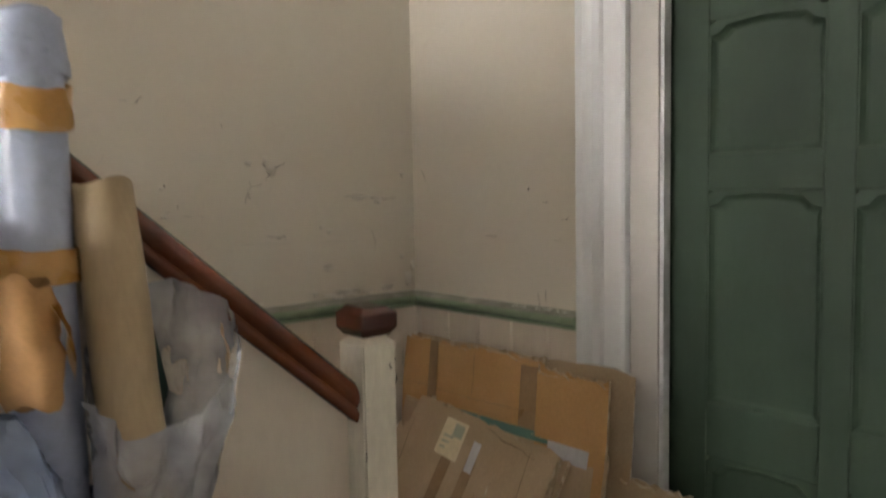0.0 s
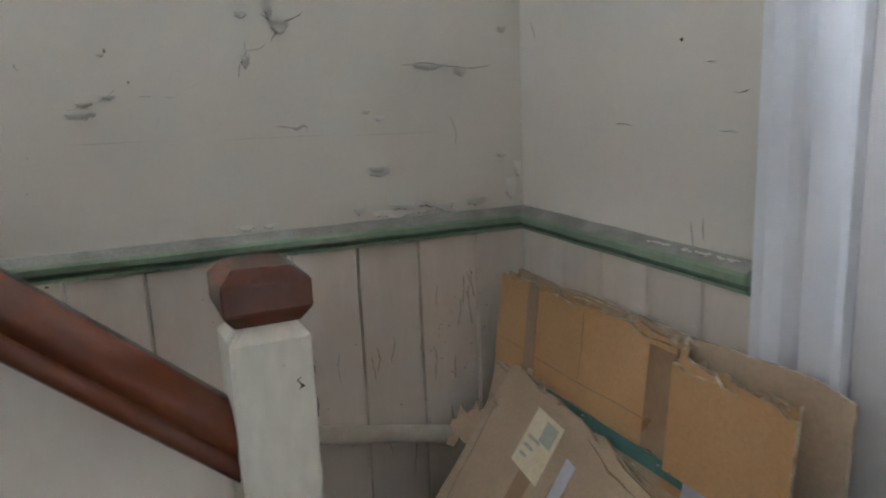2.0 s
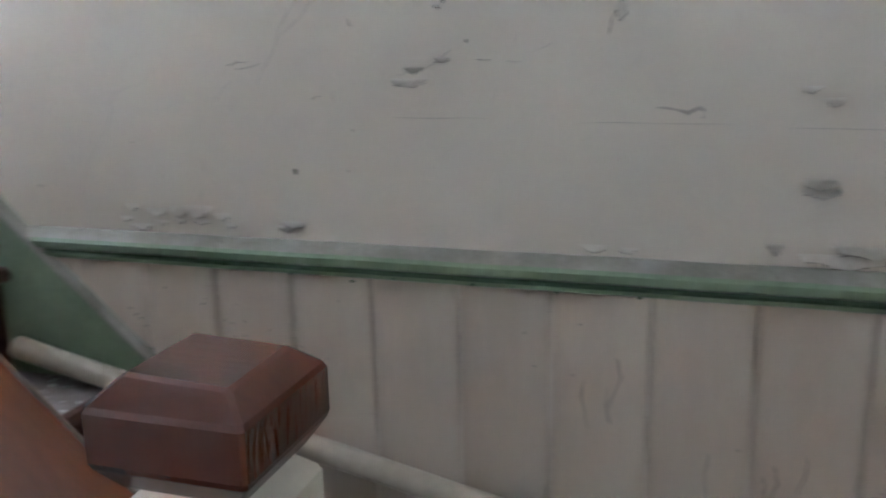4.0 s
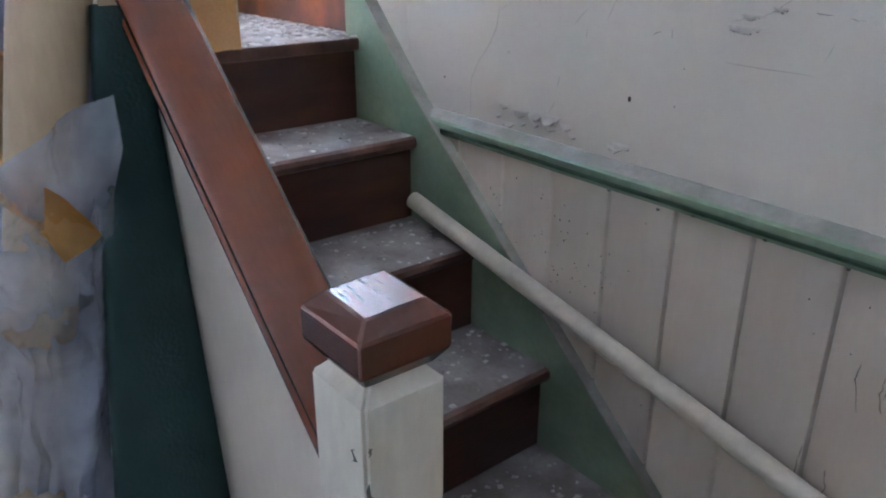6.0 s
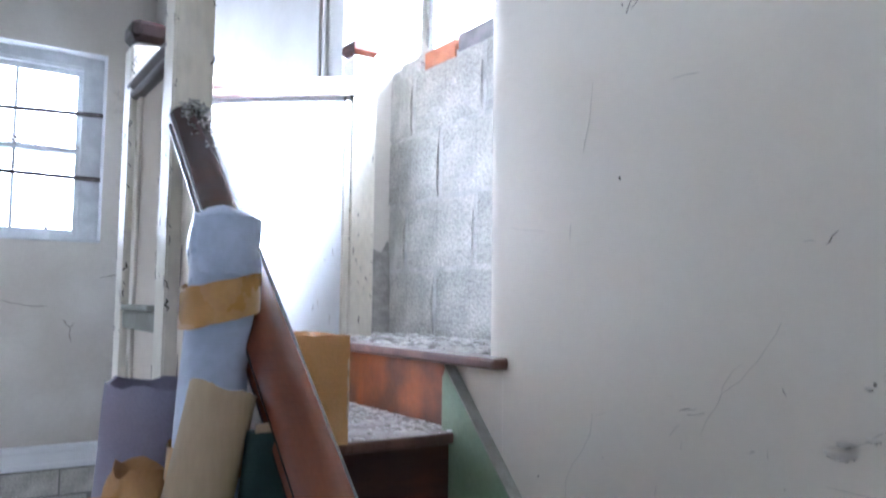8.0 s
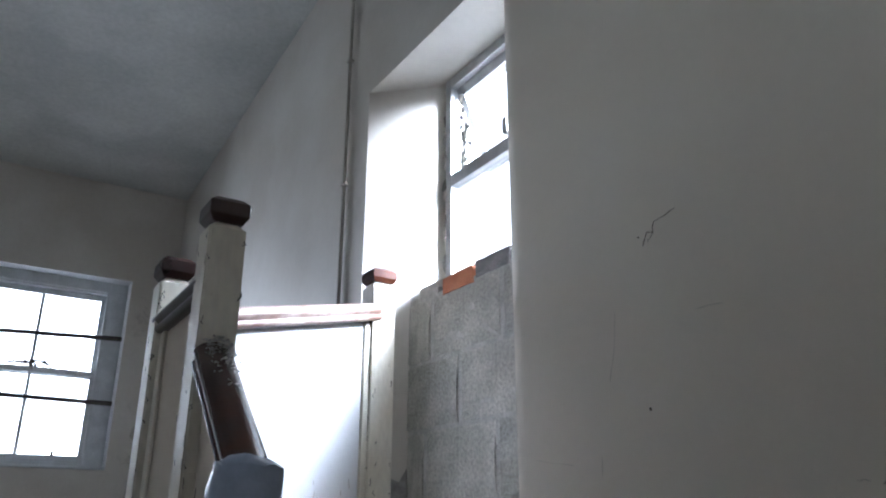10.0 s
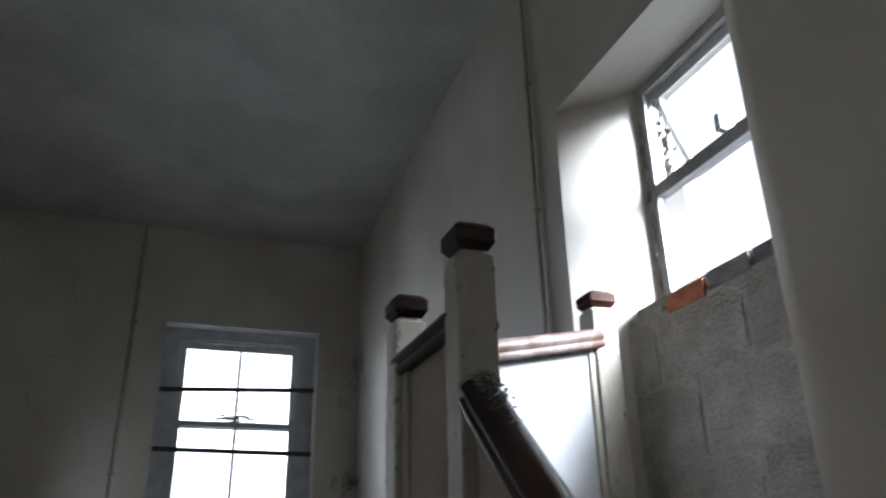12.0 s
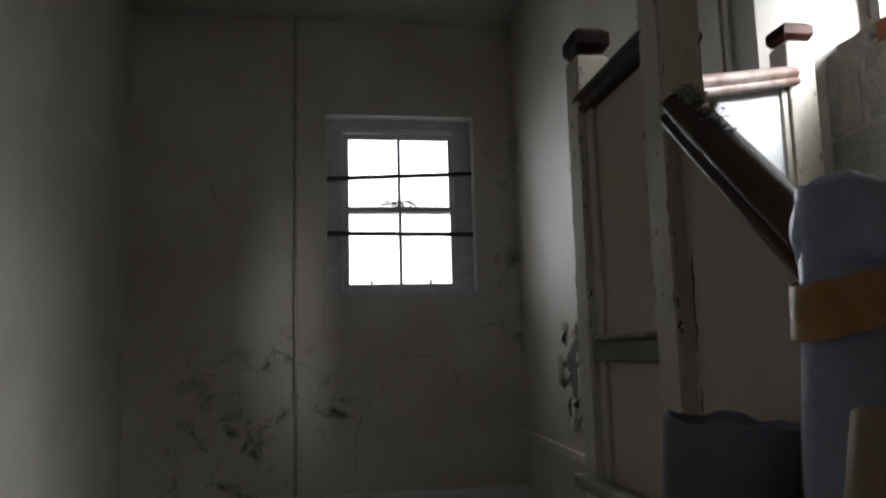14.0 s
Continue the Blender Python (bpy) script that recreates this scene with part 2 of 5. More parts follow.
SASH = surface("flaking_white_sash_paint", (0.58, 0.60, 0.62), (0.70, 0.72, 0.74), 0.5, 9, 80, 0.2, 0.3, (0.2, 0.18, 0.16))
RUST = surface("rusty_bar", (0.07, 0.06, 0.055), (0.12, 0.10, 0.09), 0.7, 20, 120, 0.3)
FABRIC_LILAC = surface("lilac_grey_cloth", (0.22, 0.20, 0.27), (0.28, 0.26, 0.33), 0.9, 5, 220, 0.15)
FABRIC_GREEN = surface("dark_green_cloth", (0.006, 0.026, 0.024), (0.011, 0.038, 0.034), 0.85, 5, 200, 0.15)
FABRIC_BEIGE = surface("beige_cardboard_tube", (0.36, 0.27, 0.165), (0.42, 0.325, 0.21), 0.6, 4, 120, 0.05, stretch=(1, 1, 0.2))
FABRIC_BLUE = surface("pale_blue_wrapping", (0.37, 0.43, 0.57), (0.47, 0.535, 0.68), 0.3, 6, 60, 0.15)
NAVY = surface("navy_cloth", (0.008, 0.012, 0.03), (0.015, 0.02, 0.045), 0.85, 5, 200, 0.15)
CABLE = surface("painted_conduit", (0.36, 0.33, 0.28), (0.45, 0.42, 0.36), 0.5, 9, 60, 0.08)
HOLE = surface("dark_screw_hole", (0.03, 0.025, 0.02), (0.06, 0.05, 0.04), 0.9, 30, 90, 0)
STRAW = surface("dry_twigs", (0.12, 0.10, 0.07), (0.2, 0.17, 0.12), 0.9, 30, 90, 0)



def polythene(name, tint, thin, thick, crease):
    """Crinkled plastic film: part clear, part milky, with sharp small facets and a soft gloss."""
    m = bpy.data.materials.new(name)
    m.use_nodes = True
    n, l = m.node_tree.nodes, m.node_tree.links
    b = n["Principled BSDF"]
    b.inputs["Base Color"].default_value = (*tint, 1)
    b.inputs["Roughness"].default_value = 0.2
    co = n.new("ShaderNodeTexCoord")
    warp = n.new("ShaderNodeTexNoise")
    warp.inputs["Scale"].default_value, warp.inputs["Detail"].default_value = 9, 3
    l.new(co.outputs["Object"], warp.inputs["Vector"])
    mixv = n.new("ShaderNodeMixRGB")
    mixv.inputs[0].default_value = 0.12
    l.new(co.outputs["Object"], mixv.inputs[1])
    l.new(warp.outputs["Color"], mixv.inputs[2])
    cells = n.new("ShaderNodeTexVoronoi")
    cells.feature = "F1"
    cells.inputs["Scale"].default_value = crease
    l.new(mixv.outputs[0], cells.inputs["Vector"])
    fine = n.new("ShaderNodeTexVoronoi")
    fine.inputs["Scale"].default_value = crease * 2.7
    l.new(mixv.outputs[0], fine.inputs["Vector"])
    add = n.new("ShaderNodeMath")
    add.operation = "MULTIPLY_ADD"
    add.inputs[1].default_value = 0.35
    l.new(fine.outputs["Distance"], add.inputs[0])
    l.new(cells.outputs["Distance"], add.inputs[2])
    bp = n.new("ShaderNodeBump")
    bp.inputs["Strength"].default_value, bp.inputs["Distance"].default_value = 0.55, 0.012
    l.new(add.outputs[0], bp.inputs["Height"])
    l.new(bp.outputs[0], b.inputs["Normal"])
    milk = n.new("ShaderNodeBsdfTranslucent")
    milk.inputs["Color"].default_value = (*tint, 1)
    body = n.new("ShaderNodeMixShader")
    body.inputs[0].default_value = 0.30
    l.new(b.outputs[0], body.inputs[1])
    l.new(milk.outputs[0], body.inputs[2])
    clear = n.new("ShaderNodeBsdfTransparent")
    amount = n.new("ShaderNodeMapRange")
    amount.inputs[1].default_value, amount.inputs[2].default_value, amount.inputs[3].default_value, amount.inputs[4].default_value = 0.35, 0.65, thin, thick
    l.new(warp.outputs["Fac"], amount.inputs[0])
    out = n.new("ShaderNodeMixShader")
    l.new(amount.outputs[0], out.inputs[0])
    l.new(clear.outputs[0], out.inputs[1])
    l.new(body.outputs[0], out.inputs[2])
    l.new(out.outputs[0], n["Material Output"].inputs[0])
    return m


POLY = polythene("clear_polythene", (0.62, 0.65, 0.72), 0.28, 0.62, 26)
MILKY = polythene("milky_blue_polythene", (0.50, 0.60, 0.78), 0.42, 0.78, 22)

GLASS = bpy.data.materials.new("dusty_window_glass")
GLASS.use_nodes = True
gb = GLASS.node_tree.nodes["Principled BSDF"]
gb.inputs["Transmission Weight"].default_value, gb.inputs["Roughness"].default_value, gb.inputs["IOR"].default_value = 1, 0.02, 1.45

# ---- building helpers ----


def slab(x0, x1, y0, y1, z0, z1, bevel=0.0, seg=2, bm=None):
    bm = bm or bmesh.new()
    r = bmesh.ops.create_cube(bm, size=1)["verts"]
    for v in r:
        v.co = (x0 + (v.co.x + .5) * (x1 - x0), y0 + (v.co.y + .5) * (y1 - y0), z0 + (v.co.z + .5) * (z1 - z0))
    if bevel:
        es = list({e for v in r for e in v.link_edges})
        bmesh.ops.bevel(bm, geom=es, offset=bevel, segments=seg, affect="EDGES", profile=0.6)
    return bm


def prism(points, axis, a, b, bevel=0.0, bm=None):
    """A polygon in the plane across the axis, drawn from a to b along it. points are (u, v): y, z for x; x, z for y; x, y for z."""
    bm = bm or bmesh.new()

    def at(p, w):
        return {"x": (w, p[0], p[1]), "y": (p[0], w, p[1]), "z": (p[0], p[1], w)}[axis]
    low = [bm.verts.new(at(p, a)) for p in points]
    top = [bm.verts.new(at(p, b)) for p in points]
    fs = [bm.faces.new(low), bm.faces.new(top)]
    for i in range(len(points)):
        j = (i + 1) % len(points)
        fs.append(bm.faces.new((low[i], low[j], top[j], top[i])))
    bmesh.ops.recalc_face_normals(bm, faces=fs)
    if bevel:
        es = list({e for f in fs for e in f.edges})
        bmesh.ops.bevel(bm, geom=es, offset=bevel, segments=2, affect="EDGES", profile=0.6)
    return bm


def sweep(profile, a, b, bm=None):
    """A closed profile of (side, up) pairs drawn straight from a to b; up stays as upright as it can."""
    bm = bm or bmesh.new()
    a, b = Vector(a), Vector(b)
    d = (b - a).normalized()
    side = d.cross(Vector((0, 0, 1))).normalized()
    up = side.cross(d).normalized()
    rings = [[bm.verts.new(p + side * s + up * u) for s, u in profile] for p in (a, b)]
    n = len(profile)
    fs = [bm.faces.new(rings[0]), bm.faces.new(rings[1])]
    for i in range(n):
        fs.append(bm.faces.new((rings[0][i], rings[0][(i + 1) % n], rings[1][(i + 1) % n], rings[1][i])))
    bmesh.ops.recalc_face_normals(bm, faces=fs)
    return bm


def tube(points, radii, sides=20, bm=None, capped=True, wobble=0.0, seed=0):
    """A round tube through the points with a radius at each."""
    bm = bm or bmesh.new()
    rnd = random.Random(seed)
    pts = [Vector(p) for p in points]
    rings, fs = [], []
    for i, p in enumerate(pts):
        d = (pts[min(i + 1, len(pts) - 1)] - pts[max(i - 1, 0)]).normalized()
        s = d.cross(Vector((0.31, 0.95, 0.11))).normalized()
        u = s.cross(d)
        r = radii[i] if hasattr(radii, "__len__") else radii
        rings.append([bm.verts.new(p + (s * math.cos(2 * math.pi * k / sides) + u * math.sin(2 * math.pi * k / sides)) * r * (1 + wobble * rnd.uniform(-1, 1)))
                      for k in range(sides)])
    for i in range(len(rings) - 1):
        for k in range(sides):
            fs.append(bm.faces.new((rings[i][k], rings[i][(k + 1) % sides], rings[i + 1][(k + 1) % sides], rings[i + 1][k])))
    if capped:
        fs += [bm.faces.new(rings[0]), bm.faces.new(rings[-1])]
    bmesh.ops.recalc_face_normals(bm, faces=fs)
    return bm


def mesh_of(name, bm, material, smooth=False):
    me = bpy.data.meshes.new(name)
    bm.to_mesh(me)
    bm.free()
    for m in (material if isinstance(material, (list, tuple)) else [material]):
        me.materials.append(m)
    if smooth:
        me.polygons.foreach_set("use_smooth", [True] * len(me.polygons))
        try:
            me.set_sharp_from_angle(angle=radians(48))
        except Exception:
            pass
    return me


def part(name, bm, material, parent=None, label="", smooth=False):
    ob = new(name, mesh_of(name, bm, material, smooth))
    if parent is not None:
        ob.parent = parent
    if label:
        tagged(ob, label)
    return ob


def thing(name, label, category, group="", kind="", at=(0, 0, 0)):
    """An Empty at the thing's base; its parts are given in world places and hung under it with hang()."""
    return tagged(new(name), label, category, group, kind)


def single(name, bm, material, label, category, group="", kind="", smooth=False):
    return tagged(part(name, bm, material, smooth=smooth), label, category, group, kind)

# ---- the setting ----
XW, YL, ZC = -7.6, -3.15, 4.72          # window wall, wall opposite the stairs, ceiling
YF = 0.18                               # the stair wall steps back beyond the recess
STRUCT = "structure"

ZL = -0.95                              # the far end of the hall lies lower
single("floor", slab(-3.3, 0.22, YL, 0.6, -0.2, 0.0), FLOOR, "bare grey concrete hall floor", "floor", kind=STRUCT)
single("floor_lower", slab(XW - 0.3, -3.3, YL - 0.3, 0.6, ZL - 0.15, ZL), FLOOR, "bare grey concrete floor of the sunken hall end", "floor", kind=STRUCT)
single("floor_edge", slab(-3.3, -3.2, YL, 0.6, ZL - 0.1, -0.2), FLOOR, "grey concrete edge of the upper floor", "floor", kind=STRUCT)
single("ceiling", slab(XW - 0.3, 0.22, YL - 0.3, 0.6, ZC, ZC + 0.15), CEILING, "stained off-white painted ceiling", "ceiling", kind=STRUCT)
wall_n = prism([(0.0, 0.0), (0.0, 0.55), (-1.955, 0.55)] + [(-1.83 - 0.125 * math.cos(q), 0.125 - 0.125 * math.sin(q)) for q in [math.pi / 2 * k / 12 for k in range(13)]], "z", -0.1, ZC)
slab(-2.06, -1.82, -0.0005, 0.159, -0.1, 1.436, bm=wall_n)
single("wall_north", wall_n, PLASTER,
       "cream painted plaster wall with peeling paint beside the stairs", "wall", kind=STRUCT)
wall_b = bmesh.new()
prism([(XW, 0.37), (-3.17, YF), (-2.90, 0.47), (-2.90, 0.62), (XW, 0.62)], "z", -1.1, 3.60, bm=wall_b)
prism([(XW, 0.37), (-3.17, YF), (-1.90, YF), (-1.90, 0.62), (XW, 0.62)], "z", 3.60, ZC, bm=wall_b)
slab(-3.2, -1.90, 0.16, 0.62, -0.1, 1.40, bm=wall_b)
single("wall_north_far", wall_b, PLASTER_OLD, "cream painted wall with a splayed window recess", "wall", kind=STRUCT)
single("wall_south", slab(XW - 0.3, 0.22, YL - 0.25, YL, -1.1, ZC), PLASTER_GRIMY, "plain grimy cream painted hall wall", "wall", kind=STRUCT)

# the window wall with its opening
WY0, WY1, WZ0, WZ1 = -1.425, -0.03, 2.10, 3.80
ww = bmesh.new()
slab(XW - 0.3, XW, YL, WY0, -1.1, ZC, bm=ww)
slab(XW - 0.3, XW, WY1, 0.62, -1.1, ZC, bm=ww)
slab(XW - 0.3, XW, WY0, WY1, -1.1, WZ0, bm=ww)
slab(XW - 0.3, XW, WY0, WY1, WZ1, ZC, bm=ww)
single("wall_west", ww, PLASTER_OLD, "damp, mould-stained cream wall round a sash window", "wall", kind=STRUCT)

# the door wall with its opening, y from -1.86 to -1.0
DY0, DY1, DZ1 = -1.86, -0.985, 2.06
dw = bmesh.new()
slab(0.0, 0.22, DY1, 0.55, -0.1, ZC, bm=dw)
slab(0.0, 0.22, YL, DY0, -0.1, ZC, bm=dw)
slab(0.0, 0.22, DY0, DY1, DZ1, ZC, bm=dw)
slab(0.17, 0.22, DY0, DY1, -0.1, DZ1, bm=dw)
single("wall_east", dw, PLASTER, "cream painted plaster wall beside a green door", "wall", kind=STRUCT)

# white board over bare blockwork at the foot of the window wall
single("trim_west", prism([(XW, 0.36), (XW + 0.03, 0.35), (XW + 0.03, 0.31), (XW + 0.022, 0.29), (XW + 0.022, 0.21), (XW + 0.034, 0.195), (XW + 0.034, 0.16), (XW, 0.16)], "y", YL, 0.37), WHITE,
       "white painted moulded board above bare blocks", "trim", kind=STRUCT)
single("trim_north", prism([(XW + 0.03, 0.34), (-4.2, 0.185), (-4.2, 0.215), (XW + 0.03, 0.375)], "z", 0.80, 0.86), POST, "chipped cream board along the wall", "trim", kind=STRUCT)

# ---- the door ----
door = thing("door_1", "dark green painted panelled door, closed", "door", kind=STRUCT)
DX = 0.045


def door_leaf():
    bm = bmesh.new()
    y0, y1 = DY0 + 0.035, DY1 - 0.012
    slab(DX + 0.020, DX + 0.04, y0, y1, 0.01, 2.03, bm=bm)
    stiles = [(y0, y0 + 0.10), (-1.452, -1.386), (-1.105, y1)]
    for a, b in stiles:
        slab(DX, DX + 0.03, a, b, 0.01, 2.03, 0.004, bm=bm)
    for z0, z1 in ((0.01, 0.21), (0.765, 0.905), (1.450, 1.540), (1.868, 2.03)):
        for a, b in ((y0 + 0.10, -1.452), (-1.386, -1.105)):
            slab(DX + 0.001, DX + 0.03, a, b, z0, z1, 0.004, bm=bm)
    return bm


def panel_tray(y0, y1, z0, z1):
    """A sunk panel: the frame's face comes in to a shouldered outline, slopes down a moulding and ends in a flat field."""
    bm = bmesh.new()

    def outline(d, x):
        a, b, lo, hi = y0 + d, y1 - d, z0 + d, z1 - d
        p = [(a, lo), (a, (lo + hi) / 2), (a, hi - 0.036), (a + 0.022, hi - 0.030), (a + 0.042, hi - 0.010), ((a + b) / 2, hi - 0.002),
             (b - 0.042, hi - 0.010), (b - 0.022, hi - 0.030), (b, hi - 0.036), (b, (lo + hi) / 2), (b, lo), ((a + b) / 2, lo)]
        return [bm.verts.new((x, q[0], q[1])) for q in p]
    ym, zm = (y0 + y1) / 2, (z0 + z1) / 2
    rim = [bm.verts.new((DX + 0.0015, y, z)) for y, z in ((y0, z0), (y0, zm), (y0, z1 - 0.03), (y0, z1 - 0.012), (y0 + 0.02, z1), (ym, z1), (y1 - 0.02, z1), (y1, z1 - 0.012), (y1, z1 - 0.03), (y1, zm), (y1, z0), (ym, z0))]
    rings = [rim, outline(0.004, DX + 0.0015), outline(0.007, DX + 0.006), outline(0.013, DX + 0.012), outline(0.019, DX + 0.0145)]
    for r0, r1 in zip(rings, rings[1:]):
        for i in range(12):
            bm.faces.new((r0[i], r0[(i + 1) % 12], r1[(i + 1) % 12], r1[i]))
    bm.faces.new(rings[-1])
    bmesh.ops.recalc_face_normals(bm, faces=bm.faces)
    if sum(f.normal.x * f.calc_area() for f in bm.faces) > 0:
        bmesh.ops.reverse_faces(bm, faces=bm.faces)
    return bm


part("leaf", door_leaf(), DOOR, door)
for za, zb in ((0.21, 0.765), (0.905, 1.450), (1.540, 1.868)):
    for ya, yb in ((DY0 + 0.135, -1.452), (-1.386, -1.105)):
        part("panel", panel_tray(ya, yb, za, zb), DOOR, door)

single("door_jamb", slab(0.004, 0.12, DY1 - 0.010, DY1 + 0.0, 0, DZ1 + 0.02, 0.003), WHITE, "off-white painted door jamb", "door frame", kind=STRUCT)
single("door_stop", slab(-0.003, 0.03, DY1 - 0.024, DY1 - 0.013, 0, DZ1, 0.002), STEEL, "thin pale metal weather strip on the jamb", "door frame", kind=STRUCT)
single("door_jamb_far", slab(-0.004, 0.12, DY0 - 0.05, DY0 + 0.03, 0, DZ1 + 0.02, 0.003), WHITE, "off-white painted door jamb", "door frame", kind=STRUCT)
single("door_head", slab(-0.004, 0.12, DY0 + 0.031, DY1 - 0.013, DZ1 - 0.025, DZ1 + 0.03, 0.003), WHITE, "white painted door head", "door frame", kind=STRUCT)


def architrave(y_in, sign):
    """A moulded upright beside the door: flat, ovolo, raised outer band."""
    p = [(0.0, 0.0), (-0.030, 0.0), (-0.036, 0.008), (-0.036, 0.064), (-0.022, 0.078), (-0.012, 0.096), (-0.010, 0.122), (-0.018, 0.136), (-0.026, 0.144), (-0.026, 0.166), (-0.020, 0.172), (0.0, 0.172)]
    return prism([(x, y_in + sign * w) for x, w in p], "z", 0, DZ1 + 0.12)


single("architrave", architrave(DY1 + 0.075, 1), WHITE, "white moulded wooden architrave beside the door", "architrave", kind=STRUCT)
single("architrave_far", architrave(DY0 - 0.05, -1), WHITE, "white moulded wooden architrave beside the door", "architrave", kind=STRUCT)
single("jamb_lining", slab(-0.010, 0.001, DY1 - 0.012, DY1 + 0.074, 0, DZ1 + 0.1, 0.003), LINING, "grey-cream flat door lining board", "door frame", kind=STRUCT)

# ---- dado rail and boarding ----
ZD = 1.10


def dado_profile(n):
    """Offsets (out, z) of the moulded rail: dusty slope above, bead and groove below."""
    return [(0, ZD + 0.006), (0.006, ZD + 0.005), (0.026, ZD - 0.010), (0.030, ZD - 0.016), (0.029, ZD - 0.028), (0.020, ZD - 0.032),
            (0.020, ZD - 0.036), (0.026, ZD - 0.039), (0.025, ZD - 0.045), (0.012, ZD - 0.050), (0, ZD - 0.051)]


def dado(axis, a, b):
    bm = bmesh.new()
    prof = dado_profile(0)
    n = len(prof)
    cut = 40
    rings = []
    for i in range(cut + 1):
        w = a + (b - a) * i / cut
        j = noise.noise(Vector((w * 9, 3.1, 0))) * 0.0015
        dz = -0.0105 * w if axis == "x" else 0
        rings.append([bm.verts.new((w, -o - j, z + j + dz) if axis == "x" else (-o - j, w, z + j)) for o, z in prof])
    for i in range(cut):
        for k in range(n - 1):
            f = bm.faces.new((rings[i][k], rings[i][k + 1], rings[i + 1][k + 1], rings[i + 1][k]))
            # groove faces take the darker green as painted shade
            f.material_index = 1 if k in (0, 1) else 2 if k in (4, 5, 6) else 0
    bm.faces.new(rings[0])
    bm.faces.new(rings[-1])
    bmesh.ops.recalc_face_normals(bm, faces=bm.faces)
    return bm


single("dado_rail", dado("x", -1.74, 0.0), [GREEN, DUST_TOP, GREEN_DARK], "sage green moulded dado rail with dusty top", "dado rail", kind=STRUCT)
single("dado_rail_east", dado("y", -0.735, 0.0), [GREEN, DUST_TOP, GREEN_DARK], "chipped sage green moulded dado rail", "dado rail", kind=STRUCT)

# ---- overcast distance outside the windows ----
HAZE = bpy.data.materials.new("white_overcast_distance")
HAZE.use_nodes = True
hb = HAZE.node_tree.nodes["Principled BSDF"]
hb.inputs["Base Color"].default_value = (0.8, 0.8, 0.8, 1)
hb.inputs["Emission Color"].default_value, hb.inputs["Emission Strength"].default_value = (0.95, 0.98, 1, 1), 8.0
single("backdrop_north", slab(-9, 4, 4.0, 4.05, -1, 12), HAZE, "plain white overcast sky beyond the recess window", "backdrop", kind=STRUCT)
single("backdrop_west", slab(-12.05, -12, -8, 6, -1, 12), HAZE, "plain white overcast sky beyond the sash window", "backdrop", kind=STRUCT)

# ---- the sash window ----
w1 = thing("window_1", "white painted sash window with flaking paint", "window", kind=STRUCT)
WX = XW - 0.20
fr = bmesh.new()
for a, b, c, d in ((WY0, WY0 + 0.16, WZ0, WZ1), (WY1 - 0.16, WY1, WZ0, WZ1), (WY0 + 0.16, WY1 - 0.16, WZ1 - 0.13, WZ1), (WY0 + 0.16, WY1 - 0.16, WZ0, WZ0 + 0.06)):
    slab(WX - 0.02, WX + 0.05, a, b, c, d, 0.006, bm=fr)
part("window_frame", fr, SASH, w1)
part("window_sill", slab(WX + 0.05, XW + 0.012, WY0 + 0.002, WY1 - 0.002, WZ0 - 0.004, WZ0 + 0.022, 0.006), SASH, w1)
# Added thin linings; their white puts the daylight on the reveals into colour.
for nm, q in (("reveal", slab(WX + 0.05, XW - 0.002, WY0 + 0.0005, WY0 + 0.006, WZ0 + 0.022, WZ1 - 0.006)), ("reveal", slab(WX + 0.05, XW - 0.002, WY1 - 0.006, WY1 - 0.0005, WZ0 + 0.022, WZ1 - 0.006)),
              ("soffit", slab(WX + 0.05, XW - 0.002, WY0 + 0.001, WY1 - 0.001, WZ1 - 0.005, WZ1 - 0.0005))):
    part(nm, q, WHITE, w1, "window reveal lining, whitened for the daylight on it")
for a, b, c, d in ((-1.303, -1.278, 2.15, 3.715), (-0.212, -0.187, 2.15, 3.715), (-1.278, -0.212, 3.69, 3.715)):
    part("stop_bead", slab(WX + 0.0505, WX + 0.066, a, b, c, d, 0.004), SASH, w1)
GY0, GY1 = WY0 + 0.16, WY1 - 0.16
ZM = 2.92


def sash(z0, z1, x):
    bm = bmesh.new()
    for a, b, c, d in ((GY0, GY0 + 0.055, z0, z1), (GY1 - 0.055, GY1, z0, z1), (GY0 + 0.055, GY1 - 0.055, z0, z0 + 0.055), (GY0 + 0.055, GY1 - 0.055, z1 - 0.05, z1)):
        slab(x - 0.02, x + 0.02, a, b, c, d, 0.004, bm=bm)
    return bm


ymid = (GY0 + GY1) / 2
for z0, z1, x in ((WZ0 + 0.06, ZM + 0.03, WX + 0.025), (ZM - 0.03, WZ1 - 0.13, WX - 0.02)):
    part("sash", sash(z0, z1, x), SASH, w1)
    part("glazing_bar", slab(x - 0.015, x + 0.015, ymid - 0.015, ymid + 0.015, z0 + 0.05, z1 - 0.045, 0.004), SASH, w1)
    for a, b in ((GY0 + 0.05, ymid - 0.012), (ymid + 0.012, GY1 - 0.05)):
        g = part("pane", slab(x - 0.002, x + 0.002, a, b, z0 + 0.05, z1 - 0.045), GLASS, w1)
        g.visible_shadow = False
for z, tilt in ((3.235, 0.03), (2.68, -0.006)):
    single("window_bar", tube([(WX + 0.10, WY0 - 0.01 + 0.02, z - tilt), (WX + 0.10, WY1 - 0.01, z + tilt)], 0.021, 12), RUST, "rusty iron security bar across the window", "bar", "bars across the window")

